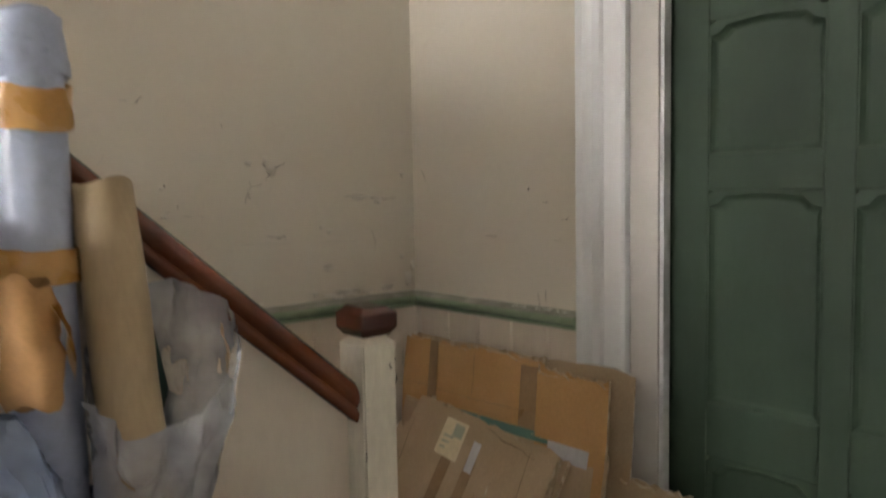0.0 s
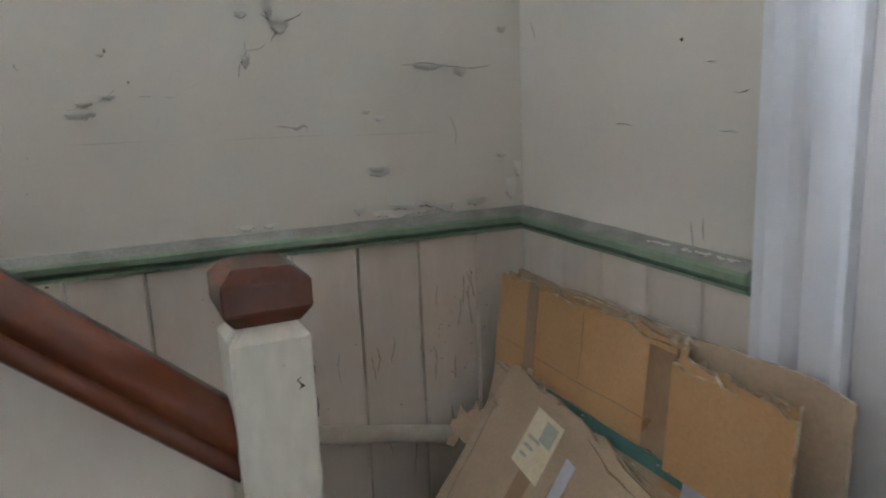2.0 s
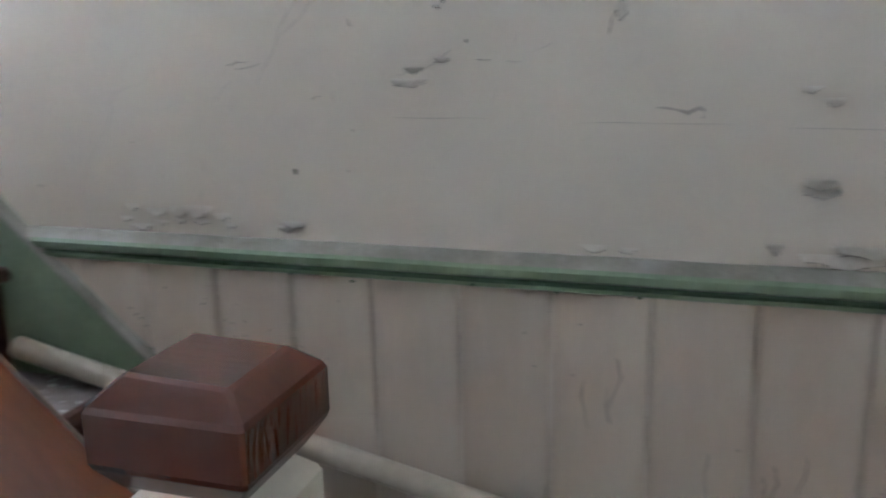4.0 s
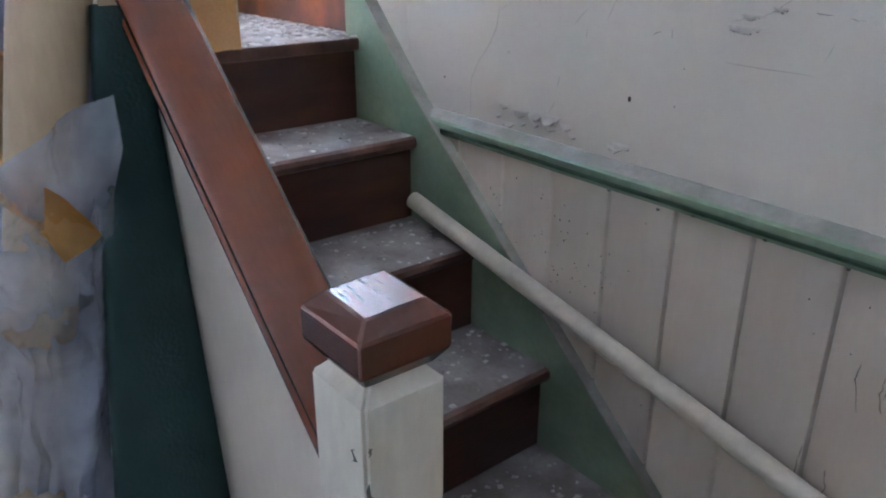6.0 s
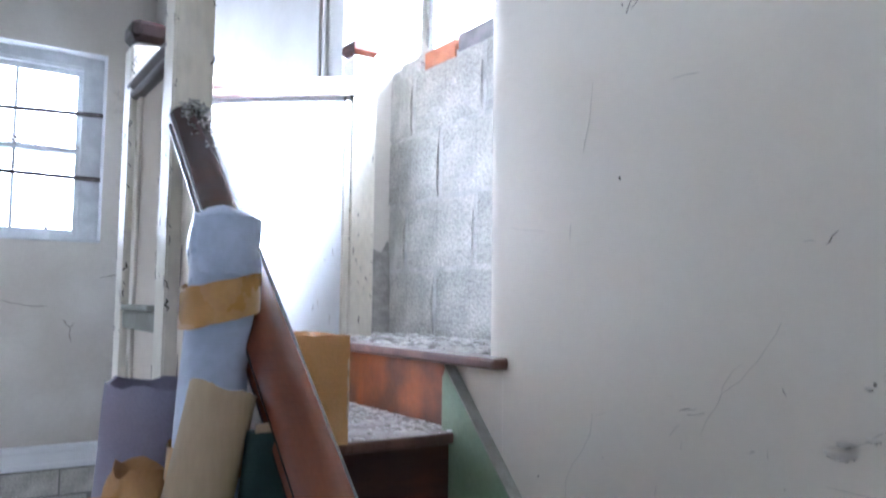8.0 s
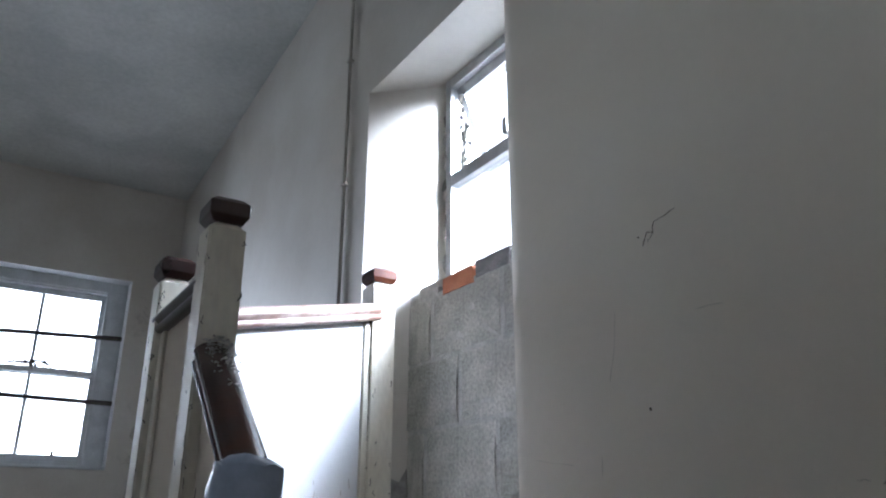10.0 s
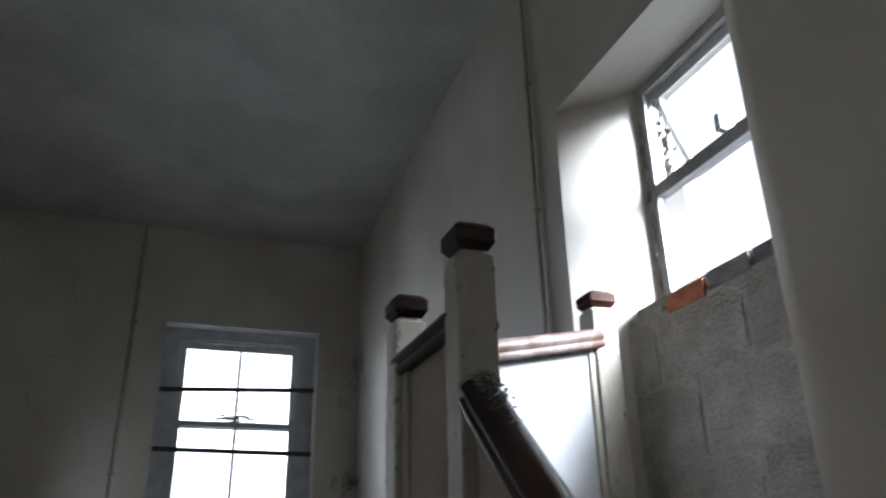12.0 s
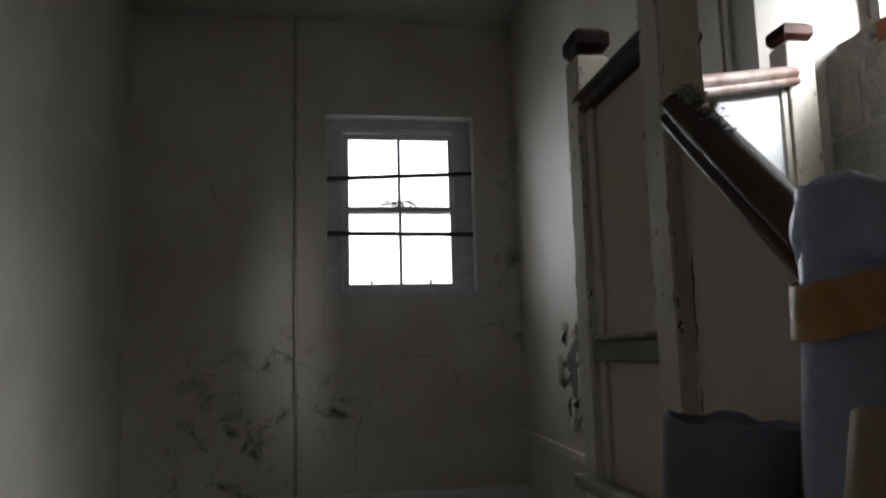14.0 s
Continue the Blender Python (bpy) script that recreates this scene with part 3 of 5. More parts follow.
# ---- recess: blockwork, bricks and steel window ----
RY = 0.34
blocks = thing("blockwork", "grey concrete blocks closing an old doorway", "block wall", kind=STRUCT)
part("mortar", slab(-3.05, -1.9, RY + 0.0005, RY + 0.13, 1.40, 2.535), MORTAR, blocks)
w2 = thing("window_2", "grey metal window with an open top vent", "window", kind=STRUCT)
FX0, FX1, FZ0, FZ1, FB = -2.90, -1.92, 2.60, 3.60, 3.08
fy = 0.46
f2 = bmesh.new()
for a, b, c, d in ((FX0, FX0 + 0.045, FZ0, FZ1), (FX1 - 0.045, FX1, FZ0, FZ1), (FX0 + 0.045, FX1 - 0.045, FZ1 - 0.05, FZ1), (FX0 + 0.045, FX1 - 0.045, FZ0, FZ0 + 0.035), (FX0 + 0.045, FX1 - 0.045, FB - 0.03, FB + 0.03)):
    slab(a, b, fy - 0.02, fy + 0.03, c, d, 0.005, bm=f2)
part("window_frame", f2, STEEL, w2)
p = part("pane", slab(FX0 + 0.045, FX1 - 0.045, fy + 0.004, fy + 0.008, FZ0 + 0.035, FB - 0.03), GLASS, w2)
p.visible_shadow = False
vent = bmesh.new()
for a, b, c, d in ((FX0 + 0.05, FX0 + 0.09, 0, 0.42), (FX1 - 0.09, FX1 - 0.05, 0, 0.42), (FX0 + 0.09, FX1 - 0.09, 0.38, 0.42), (FX0 + 0.09, FX1 - 0.09, 0, 0.04)):
    slab(a, b, -0.015, 0.015, c, d, 0.004, bm=vent)
vent_m = Matrix.Translation((0, fy + 0.02, FZ1 - 0.05)) @ Matrix.Rotation(radians(24), 4, "X") @ Matrix.Translation((0, 0, -0.42))
bmesh.ops.transform(vent, matrix=vent_m, verts=vent.verts)
part("vent_sash", vent, STEEL, w2)
vg = slab(FX0 + 0.09, FX1 - 0.09, -0.002, 0.002, 0.04, 0.38)
bmesh.ops.transform(vg, matrix=vent_m, verts=vg.verts)
p = part("pane", vg, GLASS, w2)
p.visible_shadow = False
part("stay", slab(-2.44, -2.41, fy - 0.05, fy + 0.02, FB + 0.03, FB + 0.10, 0.004), STEEL, w2, "small dark window stay")

# ---- the staircase ----
R, G = 0.21, 0.239
NOSE = [(-0.793 - G * i, R * (i + 1)) for i in range(6)]     # nosing x and tread height, the last is the quarter landing
YO, YI = -0.77, -0.03                                        # outer and wall side
stair = thing("staircase", "steep enclosed wooden stair with dusty dark treads", "staircase")


def tread_bm(x_front, x_back, z, y0=YO + 0.012, y1=YI - 0.001):
    bm = bmesh.new()
    t = 0.032
    prof = [(x_front, z - t / 2), (x_front - 0.004, z - 0.005), (x_front - 0.014, z), (x_back, z), (x_back, z - t), (x_front - 0.014, z - t), (x_front - 0.004, z - t + 0.005)]
    prism(prof, "y", y0, y1, bm=bm)
    for f in bm.faces:
        f.material_index = 0 if f.normal.z > 0.9 else 1
    return bm


for i, (x, z) in enumerate(NOSE):
    back = NOSE[i + 1][0] - 0.035 if i < 5 else -2.05
    if i < 5:
        part("tread", tread_bm(x, back, z), [TREAD, NOSING], stair)
    part("riser", slab(x - 0.045, x - 0.028, YO + 0.012, YI - 0.001, z - R - 0.003, z - 0.032), RISER, stair)
# quarter landing, its step up into the blocked doorway
ql = prism([(-1.988, YO + 0.012), (-1.988, YI - 0.001), (-2.05, YI - 0.001), (-2.05, 0.06), (-3.05, 0.06), (-3.05, 0.02), (-2.46, YO + 0.012)], "z", 1.228, 1.26, 0.008)
for f in ql.faces:
    f.material_index = 0 if f.normal.z > 0.9 else 1
part("landing", ql, [TREAD, NOSING], stair)
part("upper_riser", slab(-3.0, -2.04, 0.0, 0.018, 1.26, 1.44), RISER_WORN, stair, "worn orange-brown riser")
ut = bmesh.new()
slab(-3.1, -1.80, -0.045, 0.02, 1.438, 1.470, 0.010, bm=ut)
slab(-3.1, -1.91, 0.021, RY + 0.02, 1.438, 1.469, bm=ut)
for f in ut.faces:
    f.material_index = 0 if f.normal.z > 0.9 else 1
part("upper_tread", ut, [TREAD, NOSING], stair)


def zs(x):
    """Height of the nosing line."""
    return 0.21 + (-0.793 - x) * R / G


# wall string and outer spandrel
sp = [(-0.70, 0.0), (-0.70, 0.20), (-0.80, zs(-0.80) + 0.097), (-1.742, zs(-1.742) + 0.092), (-2.035, 1.432), (-2.055, 1.40), (-2.055, 1.05), (-0.95, 0.0)]
part("wall_string", prism(sp, "y", -0.030, -0.001, 0.003), GREEN, stair, "sage green painted wall string")
cap_line = [(-0.80, zs(-0.80) + 0.097), (-1.742, zs(-1.742) + 0.092), (-2.035, 1.432)]
for (xa, za), (xb, zb) in zip(cap_line, cap_line[1:]):
    part("string_cap", prism([(xa, za), (xb, zb), (xb, zb + 0.006), (xa, za + 0.006)], "y", -0.036, -0.001), DUST_TOP, stair, "dusty grey top edge")


def zr(x):
    """Height of the underside of the handrail."""
    return 1.005 + (-0.845 - x) * 0.882


part("spandrel", prism([(-0.845, 0), (-0.845, zr(-0.845)), (-1.93, zr(-1.93)), (-1.93, 0)], "y", YO - 0.012, YO + 0.012), BOARD, stair, "cream painted spandrel boarding")
part("landing_edge", slab(-2.50, -1.93, YO - 0.06, YO - 0.013, 1.232, 1.262, 0.006), [DUST_TOP], stair, "dusty edge of the quarter landing")
part("mid_rail", slab(-2.39, -2.012, YO - 0.035, YO - 0.013, 1.53, 1.575, 0.006), [DUST_TOP], stair, "dusty grey rail between the posts")
part("lower_board", slab(-2.40, -2.02, YO - 0.012, YO + 0.012, 0, 2.14), BOARD, stair, "cream painted boarding between the posts")
for xa, xb in ((-2.386, -2.345), (-2.058, -2.016)):
    part("stile", slab(xa, xb, YO - 0.022, YO - 0.0125, 1.262, 2.135, 0.003), POST, stair, "narrow cream stile beside a post")
part("rail_moulding", slab(-2.345, -2.058, YO - 0.048, YO - 0.0125, 1.577, 1.590, 0.004), [DUST_TOP], stair, "dusty lip of the middle rail")
RAIL = [(-0.030, -0.010), (-0.036, -0.004), (-0.038, 0.004), (-0.035, 0.011), (-0.031, 0.014), (-0.034, 0.018)]
RAIL += [(-0.042 * math.cos(a), 0.028 + 0.031 * math.sin(a)) for a in [math.pi * k / 14 for k in range(15)]]
RAIL += [(-s, u) for s, u in RAIL[5::-1]]


def handrail(a, b):
    return sweep(RAIL, a, b)


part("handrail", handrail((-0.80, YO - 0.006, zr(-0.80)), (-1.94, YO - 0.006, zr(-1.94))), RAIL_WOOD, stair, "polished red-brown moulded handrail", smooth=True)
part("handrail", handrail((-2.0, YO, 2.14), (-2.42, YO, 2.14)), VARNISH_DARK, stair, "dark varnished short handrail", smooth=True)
part("handrail", handrail((-2.44, YO + 0.03, 2.16), (-2.88, 0.10, 2.41)), VARNISH_DUSTY, stair, "worn varnished handrail in window light", smooth=True)


def newel(x, y, z0, ztop, w=0.086, cap_paint=VARNISH, lean=0.0):
    """A square post with a chamfered head and a separate block cap."""
    h = w / 2
    bm = bmesh.new()
    r = bmesh.ops.create_cube(bm, size=1)["verts"]
    for v in r:
        v.co = (x + v.co.x * w, y + v.co.y * w, z0 + (v.co.z + .5) * (ztop - z0))
    ztop -= 0.010
    for v in r:
        v.co.z = min(v.co.z, ztop)
    up = [e for e in bm.edges if abs(e.verts[0].co.z - e.verts[1].co.z) > 0.1]
    bmesh.ops.bevel(bm, geom=up, offset=0.004, segments=2, affect="EDGES")
    top = [e for e in bm.edges if all(abs(v.co.z - ztop) < 1e-4 for v in e.verts)]
    bmesh.ops.bevel(bm, geom=top, offset=0.016, segments=1, affect="EDGES")
    post = part("newel_post", bm, POST, stair, "worn cream painted newel post")
    ztop += 0.010
    c = bmesh.new()
    k = h + 0.004
    rings = []
    for s, z in ((k - 0.012, -0.010), (k, 0.007), (k, 0.038), (k - 0.016, 0.053)):
        rings.append([c.verts.new((x + a * s, y + b * s, ztop + z)) for a, b in ((-1, -1), (1, -1), (1, 1), (-1, 1))])
    for v in rings[3]:
        v.co.z -= lean * ((v.co.x - x) * 0.83 - (v.co.y - y) * 0.56)
    for i in range(3):
        for j in range(4):
            c.faces.new((rings[i][j], rings[i][(j + 1) % 4], rings[i + 1][(j + 1) % 4], rings[i + 1][j]))
    c.faces.new(rings[0])
    c.faces.new(rings[3])
    bmesh.ops.recalc_face_normals(c, faces=c.faces)
    bmesh.ops.bevel(c, geom=list(c.edges), offset=0.002, segments=1, affect="EDGES")
    part("cap", c, cap_paint, post, "varnished wooden block cap")
    return post


newel(-0.793, -0.788, 0, 1.173, lean=0.06)
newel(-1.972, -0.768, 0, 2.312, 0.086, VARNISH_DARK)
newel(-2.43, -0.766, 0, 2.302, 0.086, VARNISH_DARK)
newel(-2.90, 0.125, 1.26, 2.565, 0.10)
# boarded balustrade from the far newel to the post at the recess
bal_a, bal_b = Vector((-2.45, -0.735)), Vector((-2.885, 0.07))
a, b = bal_a, bal_b
bal = bmesh.new()
bal_d = (b - a).normalized()
d = bal_d
nrm = Vector((-d.y, d.x)) * 0.012


def leaning(p0, p1, za0, zb0, za1, zb1, off, bm):
    """An upright board between two plan points, with its own heights at each end."""
    vs = []
    for s in (-1, 1):
        for p, z in ((p0, za0), (p1, zb0), (p1, zb1), (p0, za1)):
            vs.append(bm.verts.new((p.x + off.x * s, p.y + off.y * s, z)))
    fs = [bm.faces.new(vs[:4]), bm.faces.new(vs[4:])] + [bm.faces.new((vs[i], vs[(i + 1) % 4], vs[4 + (i + 1) % 4], vs[4 + i])) for i in range(4)]
    bmesh.ops.recalc_face_normals(bm, faces=fs)
    return bm


part("balustrade_board", leaning(a, b, 0, 0, 2.17, 2.40, nrm, bal), WHITE, stair, "white painted balustrade boarding")
for e0, e1, z0, z1 in ((0.0, 1.0, 1.26, 1.40), (0.955, 1.0, 1.40, 2.38), (0.0, 0.05, 1.40, 2.16)):
    q0, q1 = a + (b - a) * e0, a + (b - a) * e1
    t0, t1 = (z1, z1)
    part("balustrade_frame", leaning(q0, q1, z0, z0, t0, t1, nrm * 1.9, bmesh.new()), POST, stair)

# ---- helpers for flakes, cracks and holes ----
# Dark tone for cracks and chips, and for the shadow line drawn under flakes.
SHADE = surface("grimy_crack_and_flake_shade", (0.15, 0.13, 0.11), (0.27, 0.24, 0.21), 0.9, 30, 90, 0)
SCUFF = surface("grey_scuff", (0.42, 0.39, 0.35), (0.52, 0.485, 0.44), 0.8, 30, 90, 0)


def flake(place, u, out, w, h, curl, seed, parent):
    """A lifted flake of paint: a small ragged tongue that curls off the wall. u runs along the wall, out away from it."""
    rnd = random.Random(seed)
    u, out, up = Vector(u), Vector(out), Vector((0, 0, 1))
    bm = bmesh.new()
    n, m = 7, 4
    rows = []
    for j in range(m + 1):
        s = j / m
        row = []
        for i in range(n + 1):
            a = (i / n - 0.5) * w * (1 - 0.25 * s) + rnd.uniform(-1, 1) * w * 0.03
            edge = 1 - abs(i / n - 0.5) * rnd.uniform(0.7, 1.5)
            b = -s * h * edge
            row.append(bm.verts.new(Vector(place) + u * a + up * b + out * (0.0012 + curl * s * s * edge)))
        rows.append(row)
    for j in range(m):
        for i in range(n):
            bm.faces.new((rows[j][i], rows[j][i + 1], rows[j + 1][i + 1], rows[j + 1][i]))
    low = [v.co.copy() for v in rows[m]]
    bmesh.ops.solidify(bm, geom=list(bm.faces), thickness=0.0008)
    # dark sliver drawn as the shadow under the lifted edge
    if w > 0.016:
        base = [q - out * out.dot(q - Vector(place)) - up * 0.001 for q in low]
        crack(base, 0.0020, out, SHADE, parent, seed)
    return part("paint_flake", bm, PLASTER_FLAKE, parent)


def crack(points, width, out, material, parent, seed=0, name="crack"):
    """A crack or scratch: a thin jagged sliver along the points, a millimetre proud."""
    rnd = random.Random(seed)
    out = Vector(out)
    pts = []
    for i in range(len(points) - 1):
        p, q = Vector(points[i]), Vector(points[i + 1])
        for k in range(4):
            pts.append(p.lerp(q, k / 4))
    pts.append(Vector(points[-1]))
    bm = bmesh.new()
    left, right = [], []
    for i, p in enumerate(pts):
        d = (pts[min(i + 1, len(pts) - 1)] - pts[max(i - 1, 0)]).normalized()
        side = d.cross(out).normalized()
        wd = width * rnd.uniform(0.3, 1.0) * (0.15 if i in (0, len(pts) - 1) else 1)
        p = p + side * rnd.uniform(-1, 1) * width * 0.9 + out * 0.001
        left.append(bm.verts.new(p + side * wd / 2))
        right.append(bm.verts.new(p - side * wd / 2))
    for i in range(len(pts) - 1):
        bm.faces.new((left[i], left[i + 1], right[i + 1], right[i]))
    r = bmesh.ops.extrude_face_region(bm, geom=list(bm.faces))
    for v in r["geom"]:
        if isinstance(v, bmesh.types.BMVert):
            v.co += out * 0.0006
    bmesh.ops.recalc_face_normals(bm, faces=bm.faces)
    return part(name, bm, material, parent)


def dot(place, out, r, parent, material=HOLE, tall=1.5):
    bm = bmesh.new()
    out = Vector(out)
    u = out.cross(Vector((0, 0, 1))).normalized()
    rnd = random.Random(int(place[2] * 991))
    ring = [bm.verts.new(Vector(place) + (u * math.cos(a) + Vector((0, 0, tall)) * math.sin(a)) * r * rnd.uniform(0.7, 1.15) + out * 0.0012) for a in [2 * math.pi * k / 9 for k in range(9)]]
    f = bm.faces.new(ring)
    c = bmesh.ops.extrude_face_region(bm, geom=[f])
    for v in c["geom"]:
        if isinstance(v, bmesh.types.BMVert):
            v.co -= out * 0.001
    bmesh.ops.recalc_face_normals(bm, faces=bm.faces)
    return part("hole", bm, material, parent)



# ---- loose things ----
single("loose_pipe", tube([(-1.72, -0.065, 0.905), (-1.2, -0.058, 0.79), (-0.35, -0.05, 0.605), (-0.12, -0.05, 0.55)], 0.021, 18), PIPE, "cream plastic pipe lying down the stairs", "pipe", smooth=True)


def sheet(origin, u, v, w, h, t, material, edge, name, parent=None, seed=0, ragged=0.006, label="", category="", group=""):
    """A flattened carton: a board w by h with uneven edges and a thickness, u along its top and v up its face."""
    rnd = random.Random(seed)
    u, v = Vector(u).normalized(), Vector(v).normalized()
    n = u.cross(v).normalized()
    bm = bmesh.new()
    pts = []
    for k in range(9):
        pts.append((w * k / 9, rnd.uniform(-1, 1) * ragged))
    for k in range(6):
        pts.append((w + rnd.uniform(-1, 1) * ragged, h * k / 6))
    for k in range(14):
        pts.append((w - w * k / 14, h + rnd.uniform(-1.4, 1) * ragged))
    for k in range(6):
        pts.append((rnd.uniform(-1, 1) * ragged, h - h * k / 6))
    o = Vector(origin)
    front = [bm.verts.new(o + u * a + v * b + n * t) for a, b in pts]
    back = [bm.verts.new(o + u * a + v * b) for a, b in pts]
    m = len(pts)
    f = bm.faces.new(front)
    g = bm.faces.new(back)
    for i in range(m):
        q = bm.faces.new((front[i], front[(i + 1) % m], back[(i + 1) % m], back[i]))
        q.material_index = 1
    bmesh.ops.recalc_face_normals(bm, faces=bm.faces)
    bmesh.ops.triangulate(bm, faces=[f, g])
    ob = part(name, bm, [material, edge], parent, label if parent else "")
    return ob if parent else tagged(ob, label, category, group)


def strip(parent, name, origin, u, v, a0, a1, b0, b1, lift, material, label=""):
    """A thin patch lying on a board, in the board's own directions."""
    u, v = Vector(u).normalized(), Vector(v).normalized()
    n = u.cross(v).normalized()
    o = Vector(origin) + n * lift
    bm = bmesh.new()
    rnd = random.Random(int(a0 * 1000) + 7)
    vs = []
    for k in (0, 1):
        vs += [bm.verts.new(o + u * (a + rnd.uniform(-.002, .002)) + v * (b + rnd.uniform(-.002, .002)) + n * (0.0012 * k)) for a, b in ((a0, b0), (a1, b0), (a1, b1), (a0, b1))]
    bm.faces.new(vs[:4])
    bm.faces.new(vs[4:])
    for i in range(4):
        bm.faces.new((vs[i], vs[(i + 1) % 4], vs[4 + (i + 1) % 4], vs[4 + i]))
    bmesh.ops.recalc_face_normals(bm, faces=bm.faces)
    return part(name, bm, material, parent, label)


def carton(label, origin, u, v, w, h, t, material=CARD, plies=2, seed=0, ragged=0.006, group="folded cartons by the door"):
    """A folded carton: two or more plies with torn edges."""
    c = thing("folded_carton", label, "carton", group)
    n = Vector(u).normalized().cross(Vector(v).normalized()).normalized()
    tt = t / plies
    for k in range(plies):
        o = Vector(origin) + n * (tt * k) + Vector(u).normalized() * (0.008 * ((k * 7 + seed) % 3 - 1))
        sheet(o, u, v, w, h - 0.007 * ((k + seed) % 2), tt * 0.8, material, CARD_EDGE, "board", c, seed * 10 + k, ragged)
    return c


U = (0, -1, 0)
# leaning against the door wall, from the wall outwards
vA = (0.10, 0, 0.93)
carton("tall grey-brown folded carton against the wall", (-0.150, -0.07, 0.02), U, vA, 0.885, 0.955, 0.014, CARD_GREY, 2, 1)
vB = (0.10, 0, 0.90)
B = carton("orange-brown folded carton with tape bands", (-0.190, -0.075, 0.02), U, vB, 0.60, 0.955, 0.018, CARD, 2, 2)
strip(B, "tape", (-0.190, -0.075, 0.02), U, vB, 0.125, 0.165, 0.72, 0.95, 0.0195, TAPE, "brown parcel tape band")
strip(B, "tape", (-0.190, -0.075, 0.02), U, vB, 0.530, 0.595, 0.72, 0.935, 0.0195, TAPE, "brown parcel tape band")
C = carton("shorter orange-brown folded carton with rounded corner", (-0.205, -0.685, 0.02), U, vB, 0.238, 0.938, 0.030, CARD, 3, 3)
vD = (0.17, 0, 0.76)
D = carton("grey-brown carton with a teal painted edge", (-0.300, -0.10, 0.02), U, vD, 0.835, 0.765, 0.014, CARD_GREY, 2, 4)
strip(D, "teal_edge", (-0.300, -0.10, 0.02), U, vD, 0.20, 0.64, 0.748, 0.772, 0.0155, TEAL, "dark teal strip along the edge")
strip(D, "tape", (-0.300, -0.10, 0.02), U, vD, 0.13, 0.20, 0.725, 0.766, 0.0155, TAPE_GREY, "grey clear tape")
strip(D, "tape", (-0.300, -0.10, 0.02), U, vD, 0.64, 0.78, 0.715, 0.766, 0.0155, TAPE_GREY, "grey clear tape")
strip(D, "edge_fold", (-0.300, -0.10, 0.02), U, vD, 0.800, 0.833, 0.30, 0.74, 0.0155, CARD, "orange-brown folded flap")
# the broad carton lying against them
uE = (-0.10, -1, -0.05)
vE = (0.62, 0.10, 0.72)
oE = Vector((-0.645, -0.33, 0.142))
E = carton("broad flattened carton with label and torn top", oE - Vector(uE).normalized() * 0.045, uE, vE, 0.635, 0.82, 0.05, CARD_GREY, 3, 5, 0.009)
strip(E, "tape", oE, uE, vE, 0.17, 0.215, 0.42, 0.74, 0.052, TAPE, "brown parcel tape band")
strip(E, "tape", oE, uE, vE, 0.275, 0.315, 0.36, 0.70, 0.052, TAPE, "brown parcel tape band")
strip(E, "clear_tape", oE, uE, vE, 0.280, 0.312, 0.66, 0.75, 0.0535, TAPE_GREY, "pale grey tape end")
lab = strip(E, "label", oE, uE, vE, 0.130, 0.235, 0.67, 0.785, 0.0535, LABEL, "cream paper label with a printed badge")
strip(lab, "print", oE, uE, vE, 0.18, 0.225, 0.735, 0.775, 0.0552, LABEL_INK)
for k in range(3):
    strip(lab, "print", oE, uE, vE, 0.145, 0.17 + 0.01 * k, 0.69 + 0.018 * k, 0.696 + 0.018 * k, 0.0552, LABEL_INK)
sheet(oE + Vector((0.42, 0.085, 0.52)), (-0.55, 0.65, -0.35), (0.1, 0.1, 0.5), 0.12, 0.07, 0.005, CARD_GREY, CARD_EDGE, "torn_flap", E, 31, 0.016, "torn cardboard flap")
sheet(oE + Vector((0.02, 0.12, 0.0)), (-0.10, -1, -0.05), vE, 0.10, 0.72, 0.006, CARD_GREY, CARD_EDGE, "side_flap", E, 32, 0.012, "crumpled side flap")
CREASE = surface("cardboard_crease", (0.20, 0.14, 0.085), (0.28, 0.20, 0.125), 0.95, 30, 90, 0)
PALE_PRINT = surface("faded_blue_print", (0.30, 0.36, 0.36), (0.36, 0.40, 0.38), 0.9, 30, 90, 0)


def seam(parent, origin, u, v, pts, lift, width, material, seed, name="crease"):
    """A crease or tear over a carton's face, given in the face's own directions."""
    uu, vv = Vector(u).normalized(), Vector(v).normalized()
    out = uu.cross(vv).normalized()
    return crack([Vector(origin) + uu * a + vv * b + out * lift for a, b in pts], width, out, material, parent, seed, name)


def fluff(parent, origin, u, v, a0, a1, b, lift, n, seed, size=0.012):
    """Torn paper that stands up along a carton's upper edge."""
    rf = random.Random(seed)
    uu, vv = Vector(u).normalized(), Vector(v).normalized()
    out = uu.cross(vv).normalized()
    for k in range(n):
        p = Vector(origin) + uu * rf.uniform(a0, a1) + vv * (b + rf.uniform(-0.006, 0.003)) + out * (lift * rf.random())
        w = size * rf.uniform(0.5, 1.6)
        bm = bmesh.new()
        q = [p - uu * w, p + uu * w * rf.uniform(0.6, 1), p + uu * w * 0.5 + vv * w * rf.uniform(0.2, 1.1) + out * w * rf.uniform(-0.3, 0.8), p - uu * w * 0.4 + vv * w * rf.uniform(0.1, 0.8) + out * w * rf.uniform(-0.3, 0.8)]
        lo = [bm.verts.new(c) for c in q]
        hi = [bm.verts.new(c + out * 0.0012) for c in q]
        bm.faces.new(lo)
        bm.faces.new(hi)
        for i in range(4):
            bm.faces.new((lo[i], lo[(i + 1) % 4], hi[(i + 1) % 4], hi[i]))
        bmesh.ops.recalc_face_normals(bm, faces=bm.faces)
        part("torn_edge", bm, CARD_EDGE, parent)


